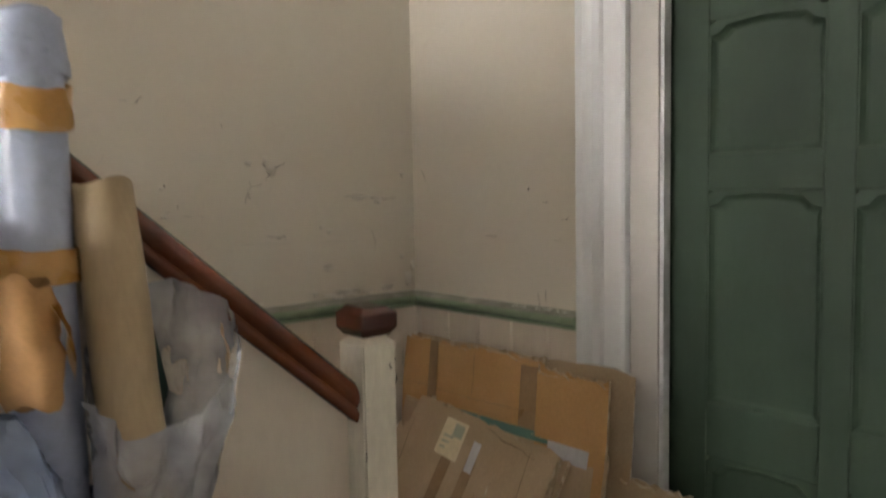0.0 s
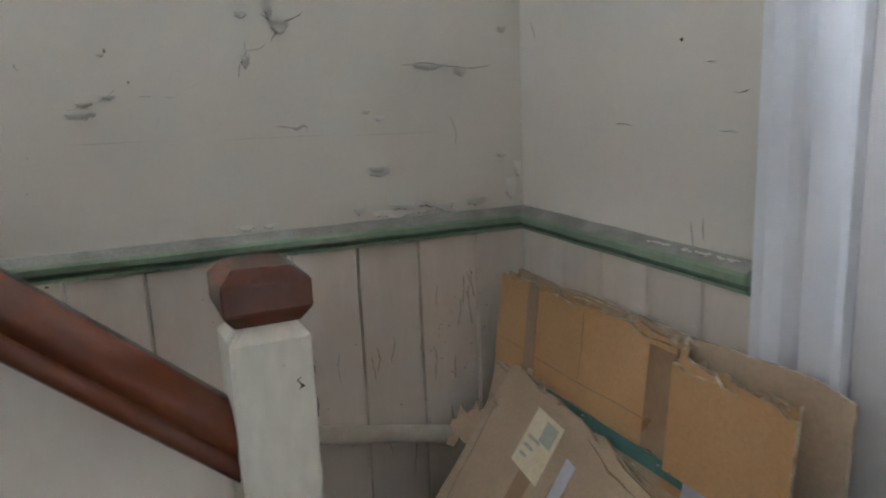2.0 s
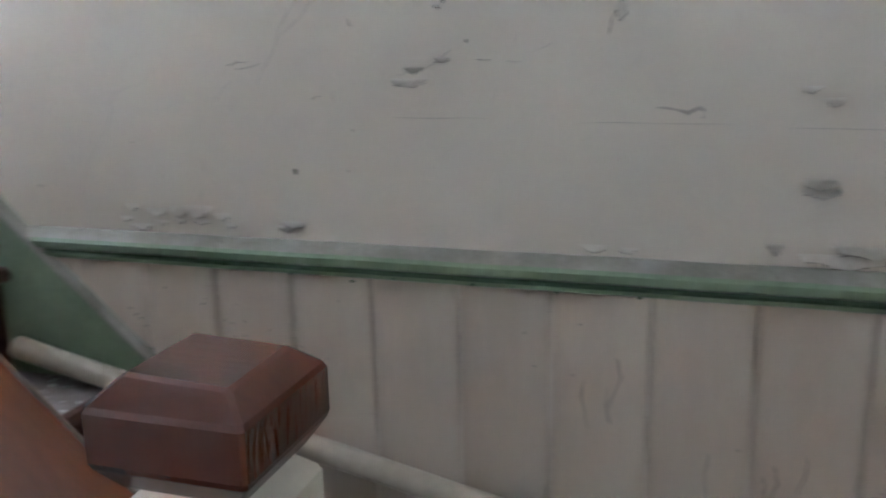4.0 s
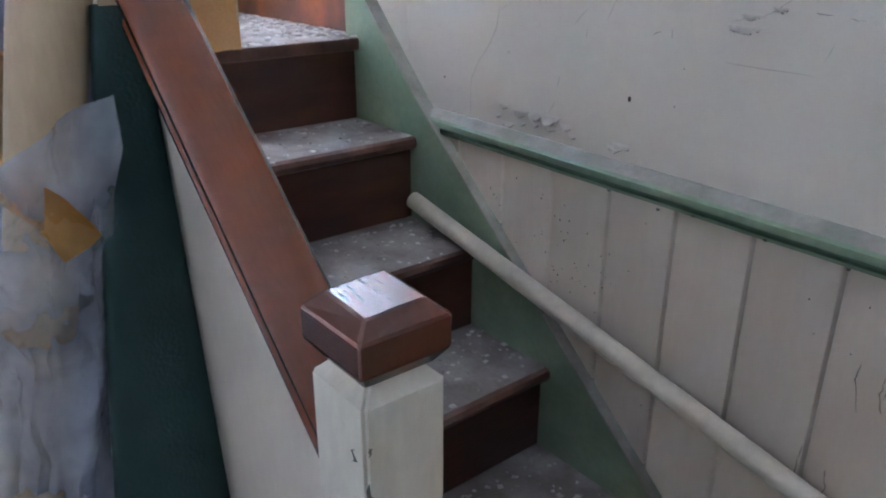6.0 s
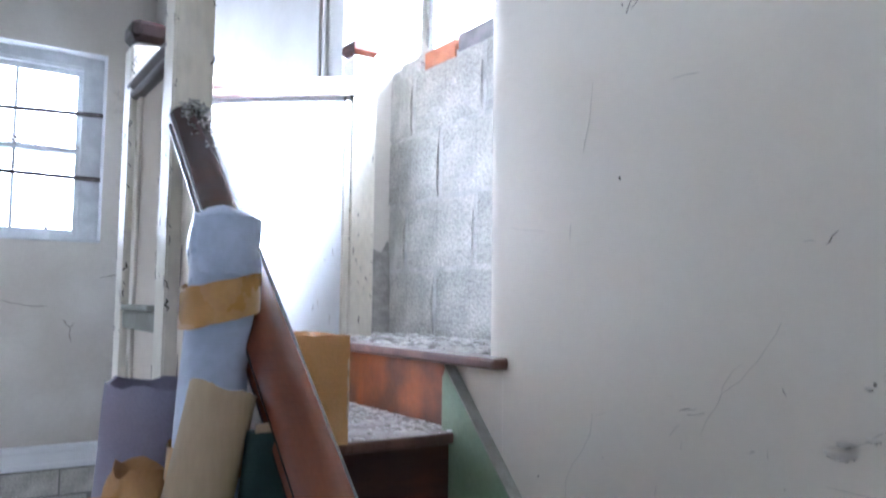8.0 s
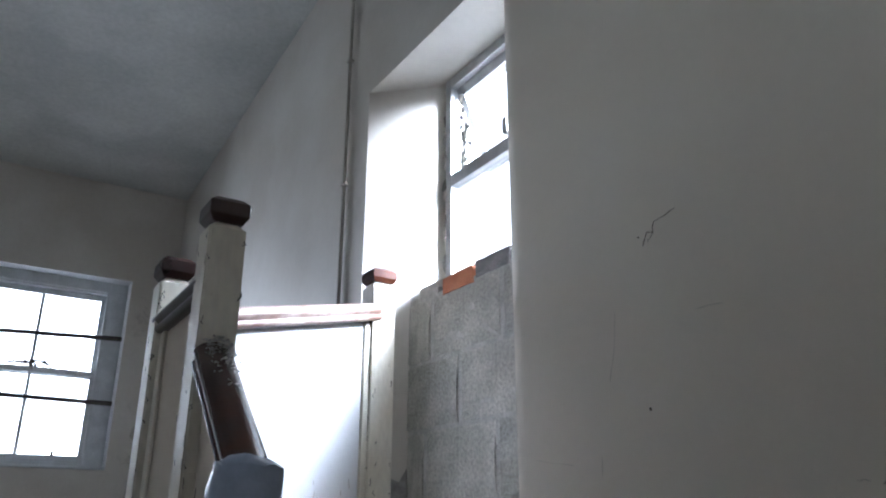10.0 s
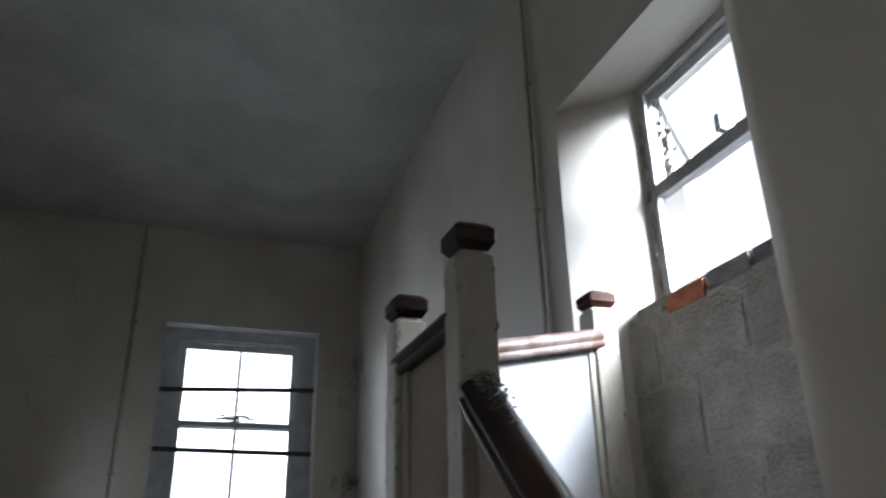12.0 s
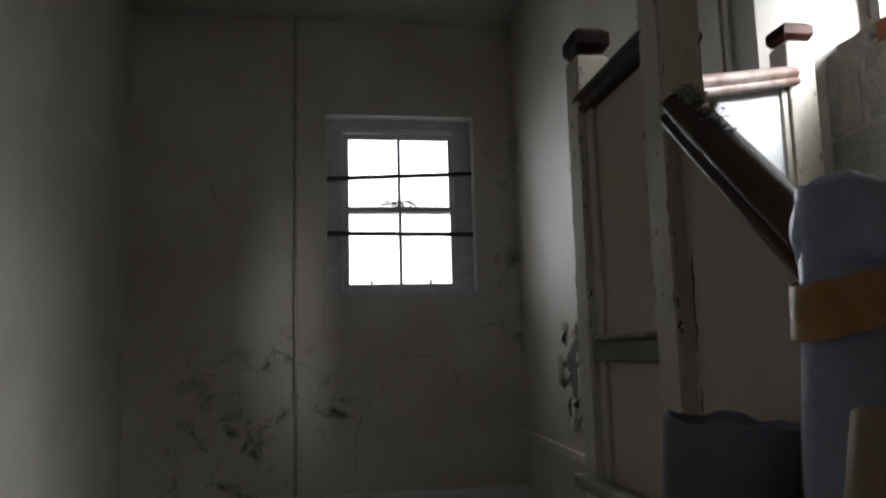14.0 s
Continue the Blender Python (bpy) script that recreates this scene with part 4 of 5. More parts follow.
seam(E, oE, uE, vE, [(0.36, 0.62), (0.355, 0.45), (0.365, 0.30), (0.36, 0.12)], 0.0525, 0.004, CREASE, 1)
seam(E, oE, uE, vE, [(0.40, 0.70), (0.395, 0.60), (0.405, 0.52)], 0.0525, 0.008, CARD_EDGE, 2, "tear")
seam(E, oE, uE, vE, [(-0.02, 0.74), (0.0, 0.50), (-0.01, 0.20)], 0.0525, 0.004, CREASE, 3)
seam(E, oE, uE, vE, [(0.30, 0.80), (0.42, 0.785), (0.52, 0.78)], 0.0525, 0.005, CREASE, 4)
seam(E, oE, uE, vE, [(0.50, 0.80), (0.51, 0.60), (0.50, 0.40)], 0.0525, 0.003, CREASE, 5)
for a0, a1, b0, b1 in ((0.20, 0.235, 0.27, 0.33), (0.31, 0.36, 0.30, 0.325), (0.25, 0.28, 0.285, 0.30)):
    strip(E, "print", oE, uE, vE, a0, a1, b0, b1, 0.0525, PALE_PRINT, "faded blue print")
for k in range(3):
    strip(E, "print", oE, uE, vE, 0.262 + 0.012 * k, 0.269 + 0.012 * k, 0.405, 0.425, 0.0525, CREASE)
seam(B, (-0.190, -0.075, 0.02), U, vB, [(0.0, 0.80), (0.3, 0.795), (0.58, 0.80)], 0.0190, 0.002, CREASE, 6)
seam(B, (-0.190, -0.075, 0.02), U, vB, [(0.33, 0.94), (0.335, 0.87), (0.33, 0.80)], 0.0190, 0.0025, CREASE, 7)
fluff(B, (-0.190, -0.075, 0.02), U, vB, 0.05, 0.60, 0.952, 0.018, 22, 61)
fluff(B, (-0.190, -0.075, 0.02), U, vB, 0.56, 0.62, 0.952, 0.018, 9, 62, 0.016)
fluff(C, (-0.205, -0.685, 0.02), U, vB, 0.0, 0.20, 0.932, 0.030, 12, 63)
fluff(D, (-0.300, -0.10, 0.02), U, vD, 0.02, 0.80, 0.760, 0.014, 24, 64, 0.009)
fluff(E, oE, uE, vE, -0.05, 0.50, 0.812, 0.05, 16, 65, 0.014)
# narrow ones stacked at their right-hand end and before the door
carton("narrow dark carton standing on edge", (-0.62, -0.80, 0.02), (-0.25, -1, 0), (0.50, 0.10, 0.72), 0.17, 0.72, 0.05, CARD, 3, 6)
carton("narrow dusty carton standing on edge", (-0.50, -0.90, 0.02), (-0.2, -1, 0), (0.42, 0.06, 0.6), 0.13, 0.66, 0.03, CARD_GREY, 2, 7)
carton("small torn carton standing on edge", (-0.36, -0.90, 0.02), (-0.1, -1, 0), (0.26, 0.02, 0.55), 0.17, 0.60, 0.04, CARD, 3, 8)
carton("low stack of grey-brown cartons before the door", (-0.12, -0.945, 0.02), U, (0.07, 0, 0.7), 0.19, 0.675, 0.05, CARD_GREY, 4, 9)
carton("short brown carton before the door", (-0.22, -0.97, 0.02), U, (0.10, 0, 0.62), 0.13, 0.63, 0.03, CARD, 2, 10)

# ---- open cardboard box on the landing ----
obx = thing("cardboard_box", "open brown cardboard box on the landing", "box")
bx = [(-1.955, -0.365), (-1.945, -0.70), (-2.25, -0.70), (-2.25, -0.35)]
for i in range(4):
    (xa, ya), (xb, yb) = bx[i], bx[(i + 1) % 4]
    L = math.hypot(xb - xa, yb - ya)
    sheet((xa, ya, 1.262), (xb - xa, yb - ya, 0), (0, 0, 1), L, 0.262, 0.005, CARD, CARD_EDGE, "side", obx, 40 + i, 0.002)
sheet((-2.246, -0.69, 1.515), (0.1, 1, 0), (0.25, 0, -0.5), 0.32, 0.09, 0.004, CARD, CARD_EDGE, "flap", obx, 45, 0.004, "top flap folded down inside")
sheet((-1.99, -0.366, 1.4), (-1, 0.03, 0), (0, -0.06, 0.5), 0.24, 0.118, 0.004, CARD, CARD_EDGE, "flap", obx, 46, 0.004)

# ---- rolls leaning on the stair boarding ----


def crumple(bm, amount, size, seed):
    for v in bm.verts:
        p = v.co * size + Vector((seed * 3.7, seed * 1.3, 0))
        v.co += Vector((noise.noise(p), noise.noise(p + Vector((9, 2, 5))), noise.noise(p + Vector((3, 8, 1))) * 0.6)) * amount
    return bm


def roll(name, label, base, top, r, material, seed, hollow=True, ragged=0.006, foot=1.0):
    """A roll of cloth or a tube: outer sleeve with an uneven top edge and an inner core."""
    th = thing(name, label, "roll", "rolls leaning on the stairs")
    b, t = Vector(base), Vector(top)
    steps = 26
    bm = tube([b.lerp(t, i / steps) for i in range(steps + 1)], [r * (foot + (1 - foot) * i / steps) for i in range(steps + 1)], 28, capped=False)
    d = (t - b).normalized()
    rnd = random.Random(seed)
    for v in bm.verts:
        s = (v.co - b).dot(d) / (t - b).length
        if s > 0.99:
            v.co += d * noise.noise(v.co * 38 + Vector((seed, 0, 0))) * ragged * 1.6
    crumple(bm, r * 0.06, 7, seed)
    bmesh.ops.solidify(bm, geom=list(bm.faces), thickness=0.006)
    part("sleeve", bm, material, th, smooth=True)
    if hollow:
        part("core", tube([b, t - d * 0.02], r * 0.55, 18), CARD_GREY, th, "grey-brown cardboard core", smooth=True)
    return th


A = roll("wrapped_roll", "pale blue wrapped roll with orange tape bands", (-1.455, -0.92, 0), (-1.430, -0.842, 1.73), 0.050, FABRIC_BLUE, 1, False, 0.004)
dA = (Vector((-1.430, -0.842, 1.73)) - Vector((-1.455, -0.92, 0))).normalized()
for z0, z1, tilt in ((1.572, 1.632, 0.014), (1.345, 1.395, 0.004)):
    pa, pb2 = [Vector((-1.455, -0.92, 0)) + dA * (z / dA.z) for z in (z0, z1)]
    bm = tube([pa.lerp(pb2, i / 6) for i in range(7)], 0.0595, 40, capped=False)
    for v in bm.verts:
        v.co.z += tilt * (v.co.y + 0.86) / 0.05 + 0.004 * noise.noise(v.co * 45)
    bmesh.ops.solidify(bm, geom=list(bm.faces), thickness=0.001)
    part("tape_band", crumple(bm, 0.0022, 24, z0 * 10), TAPE_ORANGE, A, "crinkled orange-brown parcel tape", smooth=True)
cover = tube([Vector((-1.4305, -0.843, 1.712)) + Vector((0, 0.0005, z)) for z in (-0.07, -0.05, -0.03, -0.015, 0, 0.018, 0.030, 0.034)], [0.0515, 0.054, 0.053, 0.055, 0.054, 0.050, 0.034, 0.010], 40, capped=True)
crumple(cover, 0.012, 16, 5)
part("plastic_end", crumple(cover, 0.005, 42, 8), FABRIC_BLUE, A, "folded pale wrapping over the roll's end", smooth=True)
roll("cardboard_tube", "beige cardboard tube standing in a plastic bag", (-1.335, -1.18, 0), (-1.343, -0.866, 1.482), 0.0465, FABRIC_BEIGE, 2)
roll("fabric_roll", "lilac-grey cloth roll with a ragged end", (-1.70, -0.99, 0), (-1.650, -0.878, 1.458), 0.086, FABRIC_LILAC, 3, True, 0.008)
bolt = thing("cloth_bolt", "flat bolt of dark green cloth beside the stair boarding", "cloth bolt")


def flat_bolt(x0, x1, z0, z1, ya0, ya1, thick):
    """Folded cloth standing on edge: a flattened, rounded bundle that leans and narrows upwards."""
    bm = bmesh.new()
    rings = []
    for i in range(19):
        s = i / 18
        xc, yo = x0 + (x1 - x0) * s, ya0 + (ya1 - ya0) * s
        yi = YO - 0.0155
        ring = []
        for k in range(28):
            a = 2 * math.pi * k / 28
            c, q = math.cos(a), math.sin(a)
            cy = (abs(c) ** 0.6) * (1 if c > 0 else -1)
            cx = (abs(q) ** 0.6) * (1 if q > 0 else -1)
            ring.append(bm.verts.new((xc + cx * thick / 2 * (1 + 0.08 * noise.noise(Vector((a, s * 6, 3)))), (yi + yo) / 2 + cy * (yi - yo) / 2, z0 + (z1 - z0) * s)))
        rings.append(ring)
    for i in range(18):
        for k in range(28):
            bm.faces.new((rings[i][k], rings[i][(k + 1) % 28], rings[i + 1][(k + 1) % 28], rings[i + 1][k]))
    bm.faces.new(rings[0])
    bm.faces.new(rings[-1])
    bmesh.ops.recalc_face_normals(bm, faces=bm.faces)
    return bm


part("cloth", flat_bolt(-1.115, -1.308, 0, 1.425, -1.06, -0.842, 0.034), FABRIC_GREEN, bolt, smooth=True)
part("board", slab(-1.300, -1.293, -0.835, YO - 0.018, 1.33, 1.437, 0.002), CARD_GREY, bolt, "grey-brown board inside the bolt")
roll("fabric_roll", "narrow navy cloth roll behind a plastic bag", (-1.34, -0.90, 0), (-1.345, -0.83, 1.0), 0.034, NAVY, 5, True, 0.006)


def film(rings, seed, amount, folds, lift=0.0, way=1.0):
    """Crumpled thin plastic: rings of (x, y, z, radius), pushed into folds; the last ones tip up towards the angle way."""
    bm = bmesh.new()
    sides = 96
    rows = []
    fine = 9
    rr = []
    for i in range(len(rings) - 1):
        for k in range(fine):
            s = k / fine
            rr.append([rings[i][c] * (1 - s) + rings[i + 1][c] * s for c in range(4)])
    rr.append(rings[-1])
    for j, (x, y, z, r) in enumerate(rr):
        row = []
        rise = lift * j / (len(rr) - 1)
        for k in range(sides):
            a = 2 * math.pi * k / sides
            ca, sa = math.cos(a), math.sin(a)
            f = 1 + folds * (0.6 * noise.noise(Vector((ca * 2.3, sa * 2.3, z * 3 + seed))) + 0.55 * (0.4 - abs(noise.noise(Vector((ca * 5, sa * 5, z * 4 + seed))))))
            row.append(bm.verts.new((x + ca * r * f, y + sa * r * f, z + rise * math.cos(a - way))))
        rows.append(row)
    for i in range(len(rows) - 1):
        for k in range(sides):
            bm.faces.new((rows[i][k], rows[i][(k + 1) % sides], rows[i + 1][(k + 1) % sides], rows[i + 1][k]))
    for v in bm.verts:
        p = Vector((v.co.x * 16, v.co.y * 16, v.co.z * 7)) + Vector((seed, seed * 2.1, 0))
        q = Vector((v.co.x * 40, v.co.y * 40, v.co.z * 15)) + Vector((seed * 1.7, 3, seed))
        ridge = 0.35 - abs(noise.noise(p))
        sharp = 0.3 - abs(noise.noise(q))
        v.co += Vector((noise.noise(p + Vector((5, 5, 5))), noise.noise(p + Vector((1, 7, 2))), 0.4 * noise.noise(p))) * amount * 0.6 + Vector((ridge + 0.4 * sharp, ridge * 0.8 - 0.4 * sharp, 0.3 * ridge)) * amount
        v.co.y = min(v.co.y, YO - 0.016)
    bmesh.ops.solidify(bm, geom=list(bm.faces), thickness=0.0010)
    return bm


def bag(label, rings, split, seed, amount, folds, film_paint=POLY, lift=0.0, way=1.0):
    """A bag of crumpled film: the sleeve below and the flared collar above its neck."""
    th = thing("plastic_bag", label, "plastic bag")
    part("sleeve", film(rings[:split + 1], seed, amount, folds), film_paint, th, smooth=True)
    part("collar", film(rings[split:], seed, amount, folds, lift, way), film_paint, th, smooth=True)
    return th


bag1 = bag("crumpled clear plastic bag around a cardboard tube", [(-1.33, -1.13, 0.02, 0.085), (-1.33, -1.06, 0.45, 0.080), (-1.33, -0.985, 0.86, 0.078), (-1.325, -0.965, 0.99, 0.070), (-1.315, -0.965, 1.08, 0.082), (-1.305, -0.965, 1.15, 0.100), (-1.30, -0.965, 1.235, 0.104)], 3, 1, 0.022, 0.30, POLY, 0.095, 0.95)
bag2 = bag("crumpled pale blue plastic wrapping round rolls", [(-1.59, -0.97, 0.95, 0.085), (-1.59, -0.965, 0.99, 0.112), (-1.59, -0.96, 1.05, 0.124), (-1.595, -0.95, 1.12, 0.122), (-1.615, -0.925, 1.21, 0.112)], 2, 4, 0.026, 0.30, MILKY, 0.05, 3.4)


def ribbon(name, label, category, points, width, side, material, amount=0.01, seed=0):
    """A bent strip of paper or tape through the points."""
    bm = bmesh.new()
    side = Vector(side).normalized() * width / 2
    pts = [Vector(p) for p in points]
    fine = []
    for i in range(len(pts) - 1):
        for k in range(6):
            fine.append(pts[i].lerp(pts[i + 1], k / 6))
    fine.append(pts[-1])
    rows = [[bm.verts.new(p + side * s) for s in (-1, -0.5, 0, 0.5, 1)] for p in fine]
    for i in range(len(rows) - 1):
        for k in range(4):
            bm.faces.new((rows[i][k], rows[i][k + 1], rows[i + 1][k + 1], rows[i + 1][k]))
    crumple(bm, amount, 18, seed)
    bmesh.ops.solidify(bm, geom=list(bm.faces), thickness=0.0015)
    return tagged(part(name, bm, material, smooth=True), label, category)


ribbon("tape_scrap", "loose scrap of orange parcel tape on a plastic bag", "tape", [(-1.208, -0.982, 1.256), (-1.190, -0.952, 1.222), (-1.188, -0.926, 1.174)], 0.045, (0.1, 0.6, 0.5), TAPE_ORANGE, 0.012, 3)
ribbon("tape_scrap", "hanging scrap of orange parcel tape on plastic", "tape", [(-1.452, -0.998, 1.325), (-1.428, -0.985, 1.285), (-1.425, -0.965, 1.215)], 0.042, (0.3, 0.8, 0.1), TAPE_ORANGE, 0.012, 6)
paper = tube([(-1.478, -0.960 + 0.001 * k, 1.185 + 0.0125 * k) for k in range(15)], [0.030 + 0.012 * math.sin(k / 14 * 2.6) for k in range(15)], 40, capped=False)
for v in paper.verts:
    v.co.z += 0.022 * noise.noise(Vector((v.co.x * 30, v.co.y * 30, 2)))
crumple(paper, 0.020, 17, 8)
crumple(paper, 0.007, 46, 3)
bmesh.ops.solidify(paper, geom=list(paper.faces), thickness=0.0012)
single("brown_paper", paper, CARD, "crumpled brown wrapping paper twisted beside the rolls", "paper", smooth=True)

# ---- old paint: flakes, cracks, holes and marks ----


WN = bpy.data.objects["wall_north"]
WE = bpy.data.objects["wall_east"]
WW = bpy.data.objects["wall_west"]
WF = bpy.data.objects["wall_north_far"]
NX, NO = (1, 0, 0), (0, -1, 0)
# x, z, width, height, curl of the flakes on the stair wall
for i, (x, z, w, h, c) in enumerate((
        (-0.565, 1.545, 0.050, 0.030, 0.012), (-0.585, 1.575, 0.020, 0.030, 0.008), (-0.641, 1.562, 0.030, 0.016, 0.008), (-0.640, 1.482, 0.022, 0.034, 0.009),
        (-0.235, 1.448, 0.100, 0.014, 0.006), (-0.160, 1.440, 0.040, 0.022, 0.008), (-0.372, 1.232, 0.050, 0.014, 0.008), (-0.362, 1.340, 0.028, 0.012, 0.006),
        (-0.300, 1.142, 0.100, 0.016, 0.012), (-0.215, 1.135, 0.055, 0.020, 0.013), (-0.130, 1.140, 0.060, 0.022, 0.015), (-0.035, 1.175, 0.030, 0.055, 0.014),
        (-0.015, 1.215, 0.020, 0.040, 0.010), (-0.420, 1.140, 0.020, 0.014, 0.007), (-0.945, 1.395, 0.035, 0.010, 0.006), (-0.900, 1.408, 0.03, 0.008, 0.004),
        (-1.345, 1.172, 0.060, 0.022, 0.012), (-1.385, 1.170, 0.040, 0.020, 0.012), (-1.430, 1.165, 0.045, 0.014, 0.008), (-1.300, 1.160, 0.035, 0.012, 0.006),
        (-1.162, 1.150, 0.045, 0.012, 0.007), (-1.480, 1.172, 0.030, 0.012, 0.006), (-0.052, 1.530, 0.030, 0.016, 0.006), (-0.700, 1.116, 0.03, 0.010, 0.004),
        (-0.62, 1.128, 0.03, 0.008, 0.004), (-0.06, 1.24, 0.03, 0.012, 0.005))):
    flake((x, -0.0005, z), NX, NO, w, h, c * 1.05, i, WN)
for i, (pts, w, m) in enumerate((
        ([(-0.60, 1.555), (-0.568, 1.525), (-0.545, 1.545), (-0.515, 1.555)], 0.004, SHADE), ([(-0.568, 1.525), (-0.585, 1.50)], 0.004, SHADE),
        ([(-1.18, 1.44), (-1.13, 1.475), (-1.09, 1.52), (-1.06, 1.56), (-1.05, 1.58)], 0.0014, SCUFF), 
        ([(-1.27, 1.405), (-1.225, 1.412)], 0.003, SHADE), ([(-0.59, 1.325), (-0.53, 1.326), (-0.52, 1.318)], 0.009, SCUFF),
        ([(-0.98, 1.320), (-0.83, 1.317)], 0.002, SCUFF), ([(-0.70, 1.31), (-0.48, 1.307)], 0.0018, SCUFF), ([(-0.42, 1.30), (-0.22, 1.297)], 0.0018, SCUFF),
        ([(-0.19, 1.33), (-0.175, 1.29), (-0.18, 1.26)], 0.002, SHADE),
        ([(-0.28, 1.45), (-0.22, 1.446), (-0.15, 1.435), (-0.08, 1.44)], 0.003, SHADE), ([(-0.34, 1.127), (-0.28, 1.134), (-0.24, 1.125)], 0.005, SHADE),
        ([(-1.40, 2.23), (-1.385, 2.26), (-1.37, 2.252), (-1.36, 2.275), (-1.30, 2.29)], 0.005, SHADE), ([(-1.37, 2.252), (-1.385, 2.235)], 0.005, SHADE),
        ([(-0.97, 1.71), (-0.945, 1.73)], 0.005, SHADE), ([(-1.01, 1.718), (-0.985, 1.716)], 0.003, SCUFF), ([(-1.28, 2.057), (-1.21, 2.058)], 0.0025, SCUFF),
        ([(-1.80, 1.80), (-1.72, 1.785), (-1.66, 1.78)], 0.0018, SCUFF), ([(-1.57, 1.79), (-1.575, 1.75)], 0.002, SCUFF), ([(-1.50, 2.10), (-1.51, 2.02), (-1.53, 1.95)], 0.0018, SCUFF),
        ([(-1.05, 1.02 + 0.45), (-1.045, 1.455)], 0.003, SHADE))):
    crack([(x, -0.0008, z) for x, z in pts], w * 0.75, NO, m, WN, i)
for i, (pts, w, m) in enumerate((
        ([(-1.13, 1.503), (-1.149, 1.487), (-1.168, 1.46), (-1.179, 1.426), (-1.207, 1.391), (-1.22, 1.362)], 0.0026, SCUFF),
        ([(-1.251, 1.397), (-1.228, 1.401), (-1.206, 1.407)], 0.003, SHADE),
        ([(-1.294, 1.35), (-1.278, 1.368), (-1.262, 1.381)], 0.0026, SCUFF),
        ([(-1.501, 1.368), (-1.507, 1.328), (-1.531, 1.285), (-1.562, 1.251), (-1.586, 1.206), (-1.588, 1.127)], 0.0022, SCUFF),
        ([(-1.496, 1.363), (-1.459, 1.377)], 0.002, SCUFF),
        ([(-1.264, 1.329), (-1.263, 1.344)], 0.003, SCUFF),
        ([(-0.975, 1.381), (-0.952, 1.387), (-0.925, 1.392), (-0.903, 1.404), (-0.886, 1.42)], 0.0036, SCUFF),
        ([(-0.848, 1.402), (-0.824, 1.402)], 0.003, SHADE),
        ([(-0.801, 1.399), (-0.779, 1.397)], 0.003, SCUFF),
        ([(-0.76, 1.411), (-0.731, 1.423)], 0.003, SCUFF),
        ([(-0.788, 1.425), (-0.785, 1.441)], 0.002, SCUFF),
        ([(-0.656, 1.431), (-0.652, 1.454), (-0.636, 1.479), (-0.639, 1.501)], 0.0045, SHADE),
        ([(-0.636, 1.484), (-0.613, 1.486), (-0.595, 1.495)], 0.003, SHADE),
        ([(-0.571, 1.468), (-0.568, 1.489)], 0.002, SCUFF),
        ([(-0.304, 1.447), (-0.27, 1.446), (-0.256, 1.451), (-0.222, 1.446)], 0.004, SHADE),
        ([(-1.324, 1.252), (-1.329, 1.229)], 0.003, SCUFF),
        ([(-1.332, 1.2), (-1.348, 1.177)], 0.003, SCUFF),
        ([(-0.823, 1.34), (-0.813, 1.363)], 0.003, SCUFF),
        ([(-1.392, 1.334), (-1.381, 1.344)], 0.003, SCUFF),
        ([(-1.119, 1.348), (-1.102, 1.355)], 0.003, SHADE),
        ([(-1.081, 1.362), (-1.08, 1.344)], 0.002, SCUFF))):
    crack([(x, -0.0008, z) for x, z in pts], w * 0.42, NO, m, WN, i + 140)
for i, (x, z, w) in enumerate(((-1.464, 1.137, 0.049), (-1.384, 1.15, 0.032), (-1.343, 1.149, 0.043), (-1.282, 1.143, 0.022), (-1.177, 1.142, 0.041), (-0.952, 1.378, 0.065), (-0.33, 1.13, 0.129), (-0.27, 1.128, 0.065), (-0.368, 1.22, 0.059), (-0.202, 1.12, 0.032), (-0.422, 1.143, 0.026), (-0.668, 1.131, 0.047), (-0.39, 1.356, 0.028), (-0.906, 1.486, 0.017), (-1.497, 1.15, 0.028), (-1.421, 1.145, 0.026))):
    flake((x, -0.0006, z), NX, NO, w, 0.006 + w * 0.12, 0.004, 260 + i, WN)
for x, z, r in ((-1.155, 1.233, 0.0075), (-0.897, 1.489, 0.006), (-0.862, 1.43, 0.004), (-1.42, 1.877, 0.006), (-1.05, 1.30, 0.002), (-1.411, 2.255, 0.004), (-1.06, 1.235, 0.002), (-0.72, 1.66, 0.004), (-1.47, 1.28, 0.002), (-1.68, 1.20, 0.004)):
    dot((x, -0.0008, z), NO, r * 0.5, WN, HOLE if z in (1.233, 1.877) else SHADE)
EX, EO = (0, -1, 0), (-1, 0, 0)
for i, (pts, w) in enumerate((([(-0.63, 1.420), (-0.60, 1.421)], 0.002), ([(-0.68, 1.308), (-0.64, 1.309)], 0.002), ([(-0.42, 1.312), (-0.36, 1.314)], 0.002),
                              ([(-0.61, 1.16), (-0.612, 1.12)], 0.003), ([(-0.70, 1.375), (-0.67, 1.372)], 0.003), ([(-0.05, 1.53), (-0.07, 1.49)], 0.003), ([(-0.58, 1.15), (-0.59, 1.10)], 0.002))):
    crack([(-0.0008, y, z) for y, z in pts], w, EO, SHADE, WE, i + 40)
dot((-0.0008, -0.545, 1.46), EO, 0.004, WE, tall=1)
